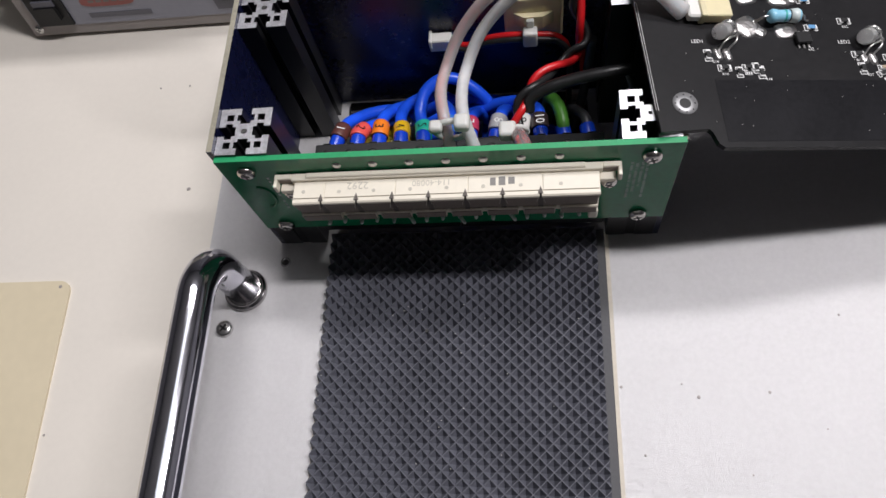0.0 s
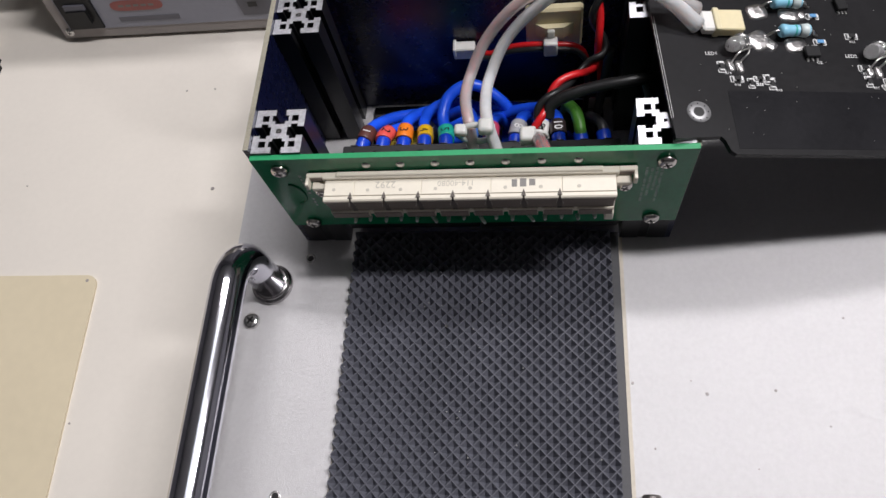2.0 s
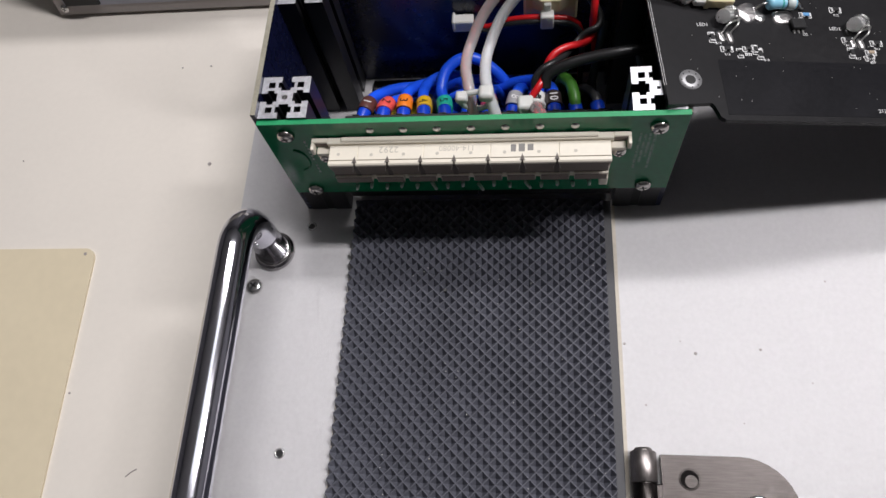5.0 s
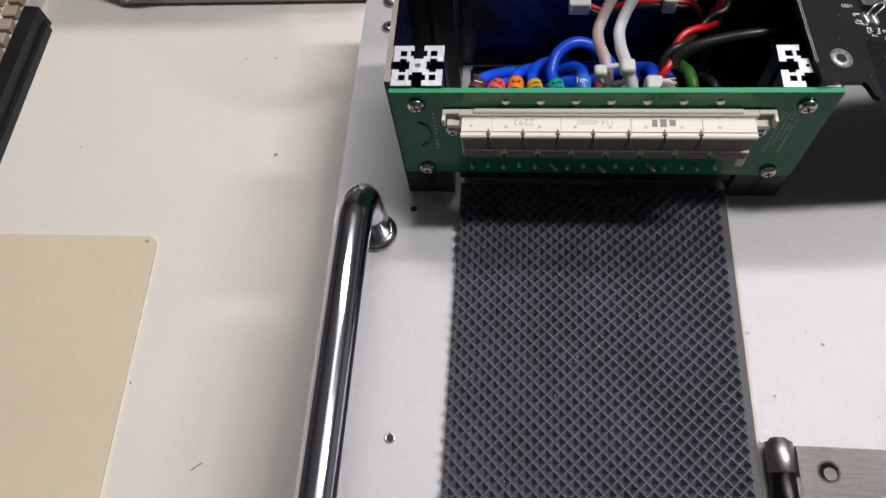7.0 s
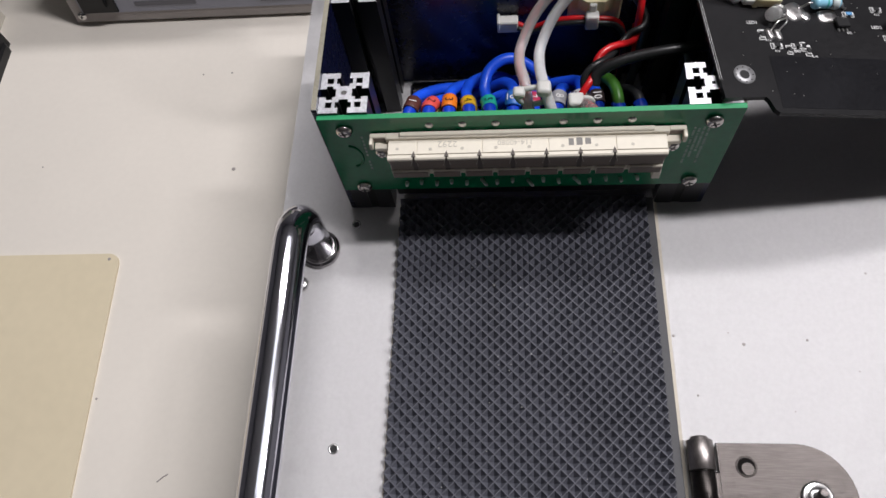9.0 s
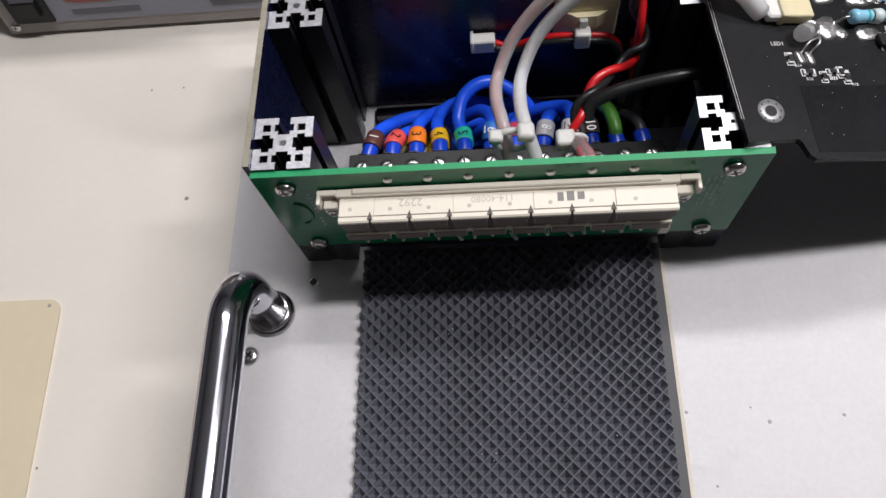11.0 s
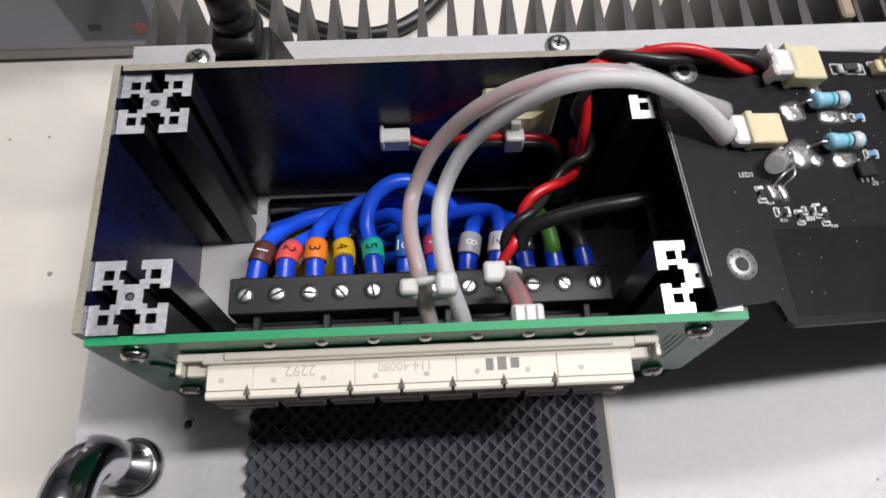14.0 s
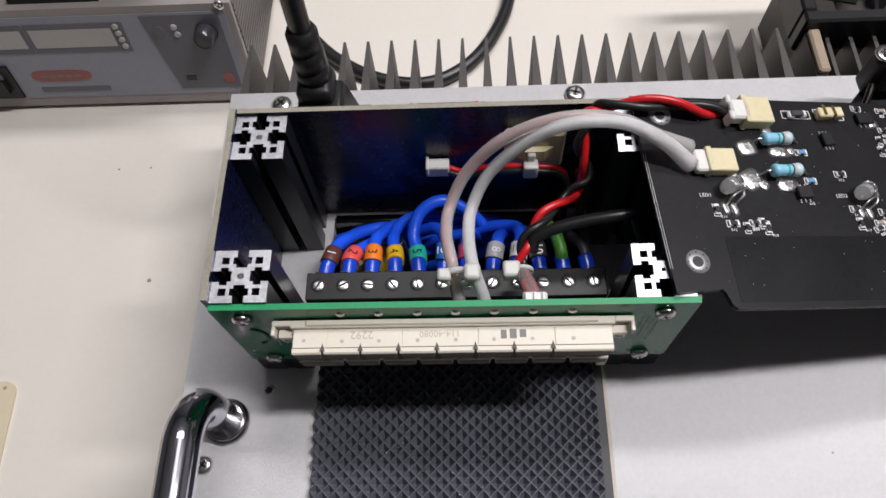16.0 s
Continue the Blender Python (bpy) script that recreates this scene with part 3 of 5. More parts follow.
part("bezel", bm, BLKPL, rocker)
bm = bmesh.new()
vs = [(-0.0152, 0.0046), (-0.003, 0.0044), (0.0092, 0.0086), (0.0092, 0.0020), (-0.0152, 0.0020)]
lo = [bm.verts.new((x, 0.0864, z)) for x, z in vs]
hi = [bm.verts.new((x, 0.1036, z)) for x, z in vs]
bm.faces.new(lo)
bm.faces.new(list(reversed(hi)))
for k in range(5):
    bm.faces.new((lo[(k + 1) % 5], lo[k], hi[k], hi[(k + 1) % 5]))
paddle = part("paddle", bm, REDPL, rocker, "glossy red rocker paddle")
part("on_mark", boxed(-0.0112, -0.0078, 0.0948, 0.0956, 0.0045, 0.00472), WHITEPL, paddle)
bm = bmesh.new()
c = Vector((0.0048, 0.0950, 0.0072))
u, v = Vector((0.945, 0, 0.325)), Vector((0, 1, 0))
sweep(bm, [c + (u * math.cos(a) + v * math.sin(a)) * 0.0021 for a in (2 * math.pi * k / 20 for k in range(21))], 0.0003, 6)
part("off_mark", bm, WHITEPL, paddle)


def banana_socket(x, y, m, word):
    s = thing("banana_socket", (x, y, 0.0), word + " insulated banana socket in the plate", "socket", "banana sockets along the plate")
    part("collar", turned((x, y, 0.0), (0, 0, 1), [(0, 0.0052), (0.0034, 0.0052), (0.0042, 0.0046), (0.0043, 0.0026), (0.0022, 0.0024)], 26, cap=False), m, s)
    part("bore", turned((x, y, 0.001), (0, 0, 1), [(0, 0.0025), (0.0022, 0.0025), (0.0023, 0.0015)], 18), SOCKIN, s)


for x, y, m, word in ((0.0262, 0.0975, REDPL, "red"), (0.0442, 0.098, REDPL, "red"), (0.0622, 0.0985, YELPL, "yellow"), (0.0804, 0.0987, BLKPL, "black"), (0.0985, 0.0995, BLUPL, "blue"), (0.1168, 0.0998, BLUPL, "blue")):
    banana_socket(x, y, m, word)

# ---- the open module box: four extruded posts and printed-circuit walls ----
module = thing("module_box", (0.0, 0.03, 0.0), "open-topped box of circuit-board walls on aluminium posts", "module box")
PROFILE = ("111111000111111", "111111000111111", "110010000010011", "110010000010011", "111111000111111", "110011111110011", "000001111100000", "000001101100000", "000001111100000", "110011111110011", "111111000111111", "110010000010011", "110010000010011", "111111000111111", "111111000111111")


def post(cx, cy, top):
    """A 15 mm slotted extrusion: bright sawn end, black anodised flanks."""
    bm = bmesh.new()
    grid, unit, n = PROFILE, 0.001, 15
    seen = {}

    def vert(i, j, z):
        if (i, j, z) not in seen:
            seen[i, j, z] = bm.verts.new((cx + (i - 7.5) * unit, cy + (j - 7.5) * unit, z))
        return seen[i, j, z]

    solid = lambda i, j: 0 <= i < n and 0 <= j < n and grid[j][i] == "1"
    for j in range(n):
        for i in range(n):
            if not solid(i, j):
                continue
            bm.faces.new([vert(a, b, top) for a, b in ((i, j), (i + 1, j), (i + 1, j + 1), (i, j + 1))]).material_index = 1
            for (a, b), (c, d), (di, dj) in (((i, j), (i + 1, j), (0, -1)), ((i + 1, j), (i + 1, j + 1), (1, 0)), ((i + 1, j + 1), (i, j + 1), (0, 1)), ((i, j + 1), (i, j), (-1, 0))):
                if not solid(i + di, j + dj):
                    bm.faces.new((vert(a, b, 0.0), vert(c, d, 0.0), vert(c, d, top), vert(a, b, top)))
    return part("corner_post", bm, [ANOD, ALU], module, "black anodised slotted post with a bright sawn end")


for cx, cy, top in ((-0.0550, 0.0092, 0.0600), (-0.0550, 0.0530, 0.0602), (0.0550, 0.0092, 0.0592), (0.0550, 0.0530, 0.0592)):
    p = post(cx, cy, top)
    if cy < 0.03:
        # Black filler, added so the post's front slot looks unlit.
        part("slot_shade_fill", boxed(cx - 0.0015, cx + 0.0015, cy - 0.0072, cy - 0.0040, 0.0, 0.0164), BLKPL, p)
    if cx < 0:
        part("end_screw", turned((cx, cy, top - 0.0006), (0, 0, 1), [(0, 0.0021), (0.0004, 0.0018), (0.0006, 0.0009)], 12), SCREW, p)


def wall_board(name, dims, flat, edge, label):
    bm = bmesh.new()
    box(bm, *dims)
    x0, x1, y0, y1, z0, z1 = dims
    thin = min((x1 - x0, 0), (y1 - y0, 1))[1]
    for f in bm.faces:
        f.normal_update()
        f.material_index = 0 if abs(f.normal[thin]) > 0.5 or (flat is BLKPCB and abs(f.normal.z) < 0.5) else 1
    return part(name, bm, [flat, edge], module, label)


wall_board("side_board", (-0.0642, -0.0626, 0.0018, 0.0622, 0.0, 0.0618), BLKPCB, FR4EDGE, "glossy black circuit-board wall with a raw tan edge")
wall_board("side_board", (0.0626, 0.0642, 0.0018, 0.0622, 0.0, 0.0575), BLKPCB, FR4EDGE, "glossy black circuit-board wall with a raw tan edge")
wall_board("back_board", (-0.0622, 0.0622, 0.0606, 0.0622, 0.0, 0.0616), BLKPCB, FR4EDGE, "glossy black circuit-board wall with a raw tan edge")
front = wall_board("front_board", (-0.0630, 0.0634, 0.0, 0.0017, 0.0165, 0.0590), GREEN, GREENEDGE, "green circuit board closing the box front")
for x, z in ((-0.0555, 0.0535), (0.0555, 0.0535), (-0.0555, 0.0195), (0.0555, 0.0195)):
    pan_head("board_screw", (x, 0.0, z), front, 0.0027, 0.0019, up=(0, -1, 0), turn=x * 30 + z * 50, label="nickel pan-head screw", mat=NICKEL)
for k in range(7):
    x = -0.029 + 0.0101 * k
    part("solder_pad", turned((x, 0.0003, 0.0548), (0, -1, 0), [(0, 0.0014), (0.0005, 0.0012), (0.0008, 0.0006)], 14), SOLDER, front)
for k in range(16):
    x = -0.0402 + 0.0052 * k
    tilt = (0.6 if k in (5, 8, 11) else 0.05)
    part("pin_tail", turned((x, -0.0002, 0.0215 + 0.001 * (k % 2)), (tilt, -1, 0.25), [(0, 0.0007), (0.0016 + 0.0016 * (k in (5, 8, 11)), 0.00055), (0.002 + 0.0016 * (k in (5, 8, 11)), 0.0003)], 8), PAD, front)
bm = bmesh.new()
for k in range(4):
    z = 0.0500 - 0.0006 * (k % 2)
    while z > 0.0300 + 0.0035 * (k % 3):
        dash = random.uniform(0.0003, 0.0011)
        box(bm, 0.0505 + 0.0014 * k, 0.0512 + 0.0014 * k, -0.00006, 0.0, z - dash, z)
        z -= dash + random.choice((0.00025, 0.0003, 0.0008))
part("board_print", bm, PALEGREEN, front)
bm = bmesh.new()
for j in range(10):
    if j != 6:
        box(bm, -0.0512, -0.0505, -0.00006, 0.0, 0.0485 - 0.0020 * j, 0.0497 - 0.0020 * j)
part("board_print", bm, PALEGREEN, front)
# Thin green arc drawn for a soft oval reflection on the board.
bm = bmesh.new()
arc = [Vector((-0.0560 + 0.0035 * math.sin(a), -0.00015, 0.0385 + 0.0060 * math.cos(a))) for a in (math.pi * k / 12 for k in range(13))]
sweep(bm, arc, 0.0004, 6)
part("reflection_arc", bm, GREEN, front)

# the long multi-pole connector on the green board
CZ = 0.0508
conn = part("edge_connector", boxed(-0.0420, 0.0420, -0.0080, -0.0004, 0.0395, CZ, bevel=0.0003), CREAM, module, "long grey-beige multi-pole connector")
part("flange", boxed(-0.0428, 0.0428, -0.0026, -0.0004, CZ - 0.0012, CZ + 0.0012, bevel=0.0002), CREAM, conn)
part("back_rib", boxed(-0.0385, 0.0385, -0.0022, -0.0006, CZ + 0.0012, CZ + 0.0019, bevel=0.0003), CREAM, conn)
for s in (-1, 1):
    ear = part("flange_ear", boxed(*sorted((s * 0.0428, s * 0.0478)), -0.0020, -0.0004, CZ - 0.0016, CZ + 0.0012, bevel=0.0002), CREAM, conn)
    part("ear_tip", boxed(*sorted((s * 0.0468, s * 0.0478)), -0.0046, -0.0020, CZ - 0.0020, CZ + 0.0012, bevel=0.0002), CREAM, ear)
    # Thin dark plate paints the shaded gap in the ear.
    part("ear_recess_shade", boxed(*sorted((s * 0.0430, s * 0.0466)), -0.00215, -0.0020, CZ - 0.0012, CZ + 0.0006), CREAMSHADE, ear)
    part("ear_ledge", boxed(*sorted((s * 0.0421, s * 0.0464)), -0.0044, -0.0020, CZ - 0.0032, CZ - 0.0014, bevel=0.0002), CREAM, ear)
    pan_head("flange_screw", (s * 0.0450, -0.0006, CZ - 0.0068), conn, 0.0025, 0.0030, up=(0, -1, 0), turn=0.3 * s, mat=NICKEL)
edges = [-0.0420, -0.0330, -0.0130, 0.0070, 0.0270, 0.0420]
for k in range(5):
    part("top_panel", boxed(edges[k] + 0.00012, edges[k + 1] - 0.00012, -0.0078, -0.0028, CZ, CZ + 0.00028, bevel=0.00008), CREAM, conn)
def tapered(x0, x1, lo, y0, y1, z0, z1, chamfer=0.0):
    """A block that narrows downwards by lo on either side, with a chamfered front top edge."""
    bm = bmesh.new()
    ends = [[bm.verts.new(v) for v in ((x0 + lo, y, z0), (x1 - lo, y, z0), (x1, y, z1 - c), (x0, y, z1 - c), (x1, y + c, z1), (x0, y + c, z1))] for y, c in ((y0, chamfer or 0.00005), (y1, 0.00005))]
    (a, b, c, d, e, f), (g, h, k, l, m, n) = ends
    for q in ((a, b, c, d), (d, c, e, f), (f, e, m, n), (n, m, k, l), (l, k, h, g), (b, a, g, h), (b, h, k, m, e, c), (a, d, f, n, l, g)):
        bm.faces.new(q)
    bmesh.ops.recalc_face_normals(bm, faces=bm.faces)
    return bm


slots = [-0.0420] + [-0.0339 + 0.01005 * k for k in range(7)] + [0.0420]
for k in range(8):
    a, b = slots[k] + (0.0003 if k else 0), slots[k + 1] - (0.0003 if k < 7 else 0)
    lug = part("front_lug", tapered(a, b, 0.0008, -0.0094, -0.0080, 0.0468, CZ, 0.0004), CREAM, conn)
    # Dark plates laid on the lugs and bays paint their shade.
    part("contact_window_shade", tapered(a + 0.0003, b - 0.0003, 0.0006, -0.00948, -0.0093, 0.0469, CZ - 0.0012), CREAMSHADE, lug)
    c0, c1 = max(-0.0416, slots[k] + 0.0052), min(0.0416, slots[k + 1] + 0.0040)
    part("contact_bay_shade", boxed(slots[k] + 0.0004, slots[k + 1] - 0.0004, -0.0086, -0.0080, 0.0432, 0.0467, bevel=0.0001), CREAMSHADE, conn)
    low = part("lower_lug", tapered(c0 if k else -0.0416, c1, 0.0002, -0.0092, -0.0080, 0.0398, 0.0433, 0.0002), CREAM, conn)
    part("lower_contact_shade", boxed((c0 if k else -0.0416) + 0.0003, c1 - 0.0003, -0.0094, -0.0091, 0.0400, 0.0428), CREAMSHADE, low)
# Solid dark wedges stand for the shaded gaps between lugs.
for s in slots[1:8]:
    bm = bmesh.new()
    rim = [(s - 0.0007, -0.0088, CZ + 0.0003), (s + 0.0007, -0.0088, CZ + 0.0003), (s, -0.0066, CZ + 0.0003)]
    top = [bm.verts.new(v) for v in rim]
    low = [bm.verts.new((x, y, 0.0400)) for x, y, z in rim]
    bm.faces.new(top)
    bm.faces.new(list(reversed(low)))
    for i in range(3):
        bm.faces.new((low[i], low[(i + 1) % 3], top[(i + 1) % 3], top[i]))
    part("slot", bm, SLOTSHADE, conn)
part("end_post", boxed(0.0395, 0.0420, -0.0088, -0.0030, 0.0350, 0.0395, bevel=0.0002), CREAM, conn)
for x, y in ((-0.0390, -0.0058), (-0.0288, -0.0061), (-0.0190, -0.0061), (-0.0088, -0.0061), (0.0012, -0.0061), (0.0112, -0.0061), (0.0212, -0.0061), (0.0318, -0.0061)):
    part("ejector_dot", turned((x, y, CZ + 0.00029), (0, 0, 1), [(0, 0.00055), (0.00005, 0.0005)], 12), PRINTPALE, conn)
flip = Matrix.Rotation(math.pi, 4, "Z")
lettering("2292", 0.0031, Matrix.Translation((-0.0236, -0.0044, CZ + 0.00034)) @ flip, conn, PRINTPALE, "moulded_number")
lettering("114-40080", 0.0025, Matrix.Translation((-0.0030, -0.0044, CZ + 0.00034)) @ flip, conn, PRINTPALE, "moulded_number")
bm = bmesh.new()
for a in ((0.0130, 0.0145, -0.0060, -0.0036), (0.0153, 0.0171, -0.0060, -0.0034), (0.0179, 0.0196, -0.0057, -0.0036)):
    box(bm, *a, CZ + 0.00029, CZ + 0.00036)
part("printed_mark", bm, PRINT, conn, "grey printed mark as plain blocks")

# board headers behind the green board
for k in range(2):
    x0 = -0.0452 + 0.0459 * k
    head = part("pin_header", boxed(x0, x0 + 0.0454, 0.0018, 0.0135, 0.0095, 0.0232, bevel=0.0004), BLKPL, module, "black pin header soldered to the green board")
    part("ridge", boxed(x0 + 0.0006, x0 + 0.0448, 0.0095, 0.0105, 0.0232, 0.0240, bevel=0.0002), BLKPL, head)
    for j in range(3):
        x = x0 + 0.006 + 0.0167 * j
        part("latch", boxed(x - 0.0009, x + 0.0009, 0.0065, 0.0150, 0.0225, 0.0262, bevel=0.0003), BLKPL, head)
    for j in range(6):
        part("solder_tip", turned((x0 + 0.0038 + 0.00764 * j, 0.0024, 0.0232), (0, 0, 1), [(0, 0.0006), (0.0008, 0.0005), (0.0011, 0.0002)], 8), SOLDER, head)

# ---- pluggable screw terminals ----
PITCH, TX0, TZ = 0.00770, -0.0420, 0.0278
for k in range(2):
    x0 = TX0 + 6 * PITCH * k - PITCH / 2
    plugb = thing("terminal_plug", (x0 + 3 * PITCH, 0.02, 0.0232), "black six-pole screw terminal plug on its header", "terminal block", "terminal plugs")
    bm = bmesh.new()
    box(bm, x0 + 0.0001, x0 + 6 * PITCH - 0.0001, 0.0150, 0.0242, 0.0100, TZ, bevel=0.0003)
    body = part("housing", bm, BLKPL, plugb)
    part("front_ledge", boxed(x0 + 0.0003, x0 + 6 * PITCH - 0.0003, 0.0136, 0.0150, 0.0100, 0.0215, bevel=0.0002), BLKPL, plugb)
    for j in range(6):
        x = x0 + PITCH * (j + 0.5)
        part("screw_well", turned((x, 0.0198, TZ), (0, 0, 1), [(0.0, 0.0023), (0.00012, 0.0022), (0.00012, 0.0019)], 18, cap=True), BANDK, plugb)
        pan_head("clamp_screw", (x, 0.0198, TZ + 0.0001), plugb, 0.00185, 0.0003, cross=False, turn=0.2 + 1.3 * ((j * 7 + k * 3) % 5), mat=SCREW, label="slotted clamp screw")
        part("wire_slot", boxed(x - 0.0012, x + 0.0012, 0.02415, 0.0244, 0.0270, TZ + 0.0001), BANDK, plugb)

# ---- numbered wires ----
def wire(index, colour, mark, digit, dark_text, path, word, r=0.0021):
    x = TX0 + PITCH * index
    start = Vector((x, 0.0240, 0.0205))
    w = thing("wire", start, word, "wire", "wires in the terminal plugs")
    pts = [start + Vector((0, 0.0002, 0)), Vector((path[0][0] * 0.4 + x * 0.6, 0.0290, 0.0207))] + [Vector(p) for p in path]
    part("insulation", tube(pts, r, 14, 8), colour, w)
    part("ferrule", tube([start, Vector((path[0][0] * 0.4 + x * 0.6, 0.0288, 0.0206)), Vector((path[0][0] * 0.7 + x * 0.3, 0.0312, 0.0205))], 0.00245, 16, 4), BLUEF, w, "blue plastic ferrule collar")
    if mark:
        line = glide(pts, 8)
        near = [q for q in line if 0.0302 <= q.y <= 0.0366][:9]
        bm = bmesh.new()
        near = [q for i, q in enumerate(near) if i == 0 or (q - near[i - 1]).length > 1e-5]
        sweep(bm, near, 0.00290, 18)
        m = part("number_marker", bm, MARK[mark], w, mark + " marker ring with a number")
        mid = near[len(near) // 2]
        way = (near[-1] - near[0]).normalized()
        up = (Vector((0, -0.45, 1)) - way * Vector((0, -0.45, 1)).dot(way)).normalized()
        side = way.cross(up)
        place = Matrix.Translation(mid + up * 0.00290) @ Matrix((-way, side, up)).transposed().to_4x4()
        if digit:
            lettering(digit, 0.0042, place, m, BANDK if dark_text else SILK, "number")
            if digit in "69":
                bm = boxed(-0.0013, 0.0013, -0.0022, -0.0019, 0.0, 0.00006)
                bmesh.ops.transform(bm, matrix=place, verts=bm.verts)
                part("underline", bm, BANDK if dark_text else SILK, m)


wire(0, BLUE, "brown", "1", False, [(-0.0401, 0.0335, 0.0200), (-0.0385, 0.0395, 0.0170), (-0.0315, 0.0465, 0.0120), (-0.0220, 0.0505, 0.0070), (-0.0100, 0.0520, -0.0010), (0.0, 0.0500, -0.02)], "blue wire with a brown number ring 1")
wire(1, BLUE, "red", "2", True, [(-0.0335, 0.0335, 0.0195), (-0.0300, 0.0395, 0.0145), (-0.0235, 0.0455, 0.0080), (-0.0130, 0.0500, -0.0020), (-0.0040, 0.0500, -0.02)], "blue wire with a coral number ring 2")
wire(2, BLUE, "orange", "3", True, [(-0.0264, 0.0335, 0.0202), (-0.0262, 0.0405, 0.0175), (-0.0230, 0.0465, 0.0135), (-0.0165, 0.0510, 0.0085), (-0.0040, 0.0525, 0.0), (0.0030, 0.0500, -0.02)], "blue wire with an orange number ring 3")
wire(3, BLUE, "yellow", "4", True, [(-0.0194, 0.0340, 0.0182), (-0.0206, 0.0410, 0.0160), (-0.0192, 0.0475, 0.0135), (-0.0130, 0.0525, 0.0110), (-0.0030, 0.0535, 0.0060), (0.0070, 0.0505, -0.0150)], "blue wire with a yellow number ring 4")
wire(4, BLUE, "green", "5", True, [(-0.0120, 0.0345, 0.0185), (-0.0135, 0.0415, 0.0180), (-0.0120, 0.0480, 0.0200), (-0.0065, 0.0520, 0.0215), (0.0, 0.0525, 0.0200), (0.0080, 0.0490, 0.0140), (0.0120, 0.0460, 0.0040), (0.0140, 0.0450, -0.02)], "blue wire with a teal number ring 5 in a high loop")
wire(5, BLUE, "blue", "6", False, [(-0.0031, 0.0335, 0.0215), (-0.0030, 0.0395, 0.0205), (-0.0062, 0.0440, 0.0180), (-0.0115, 0.0455, 0.0130), (-0.0190, 0.0465, 0.0060), (-0.0270, 0.0480, -0.0030), (-0.0340, 0.0500, -0.02)], "blue wire with a sky-blue number ring 6")
wire(6, BLUE, "violet", "7", False, [(0.0040, 0.0335, 0.0200), (0.0043, 0.0400, 0.0165), (0.0075, 0.0460, 0.0080), (0.0120, 0.0500, -0.0100)], "blue wire with a crimson number ring 7")
wire(7, BLUE, "grey", "8", False, [(0.0132, 0.0335, 0.0205), (0.0146, 0.0400, 0.0180), (0.0160, 0.0440, 0.0120), (0.0110, 0.0490, -0.0050)], "blue wire with a grey number ring 8")
wire(8, BLUE, "white", "9", True, [(0.0209, 0.0335, 0.0205), (0.0218, 0.0400, 0.0195), (0.0202, 0.0445, 0.0170), (0.0130, 0.0465, 0.0135), (0.0030, 0.0470, 0.0080), (-0.0080, 0.0475, 0.0010), (-0.0180, 0.0490, -0.02)], "blue wire with a white number ring 9")
wire(9, BLUE, "black", "10", False, [(0.0268, 0.0335, 0.0205), (0.0262, 0.0395, 0.0190), (0.0220, 0.0440, 0.0150), (0.0140, 0.0490, 0.0080), (0.0040, 0.0520, 0.0), (-0.0040, 0.0520, -0.02)], "blue wire with a black number ring 10")
wire(10, GREENW, "", "", False, [(0.0338, 0.0345, 0.0225), (0.0325, 0.0400, 0.0215), (0.0300, 0.0460, 0.0140), (0.0290, 0.0510, -0.02)], "green earth wire with a blue ferrule")
wire(11, GREYW, "", "", False, [(0.0415, 0.0340, 0.0210), (0.0390, 0.0400, 0.0170), (0.0365, 0.0460, 0.0070), (0.0340, 0.0500, -0.02)], "dark grey wire with a blue ferrule", r=0.0017)
for k, path in enumerate(([(-0.041, 0.047, -0.012), (-0.025, 0.046, -0.006), (-0.008, 0.047, -0.004), (0.012, 0.049, -0.006), (0.030, 0.050, -0.02)], [(-0.042, 0.052, -0.006), (-0.028, 0.050, -0.003), (-0.012, 0.0505, 0.0), (0.006, 0.0515, 0.003), (0.024, 0.052, -0.008)], [(-0.036, 0.042, -0.03), (-0.015, 0.042, -0.012), (0.005, 0.044, -0.004), (0.020, 0.046, 0.001), (0.034, 0.050, -0.015)],
                          [(-0.043, 0.049, 0.0005), (-0.030, 0.0515, 0.003), (-0.014, 0.053, 0.005), (0.004, 0.0535, 0.007), (0.020, 0.051, 0.004), (0.031, 0.047, -0.012)],
                          [(-0.0425, 0.0455, -0.002), (-0.026, 0.0475, 0.001), (-0.008, 0.0495, 0.004), (0.010, 0.050, 0.006), (0.026, 0.0485, 0.001), (0.036, 0.046, -0.015)])):
    w = thing("wire", path[0], "blue wire running through the enclosure cut-out", "wire", "wires inside the enclosure")
    part("insulation", tube(path, 0.0021, 12), BLUE, w)

# ---- silicone-sleeved leads ----
END = Vector((0.0655, 0.0412, 0.0625))
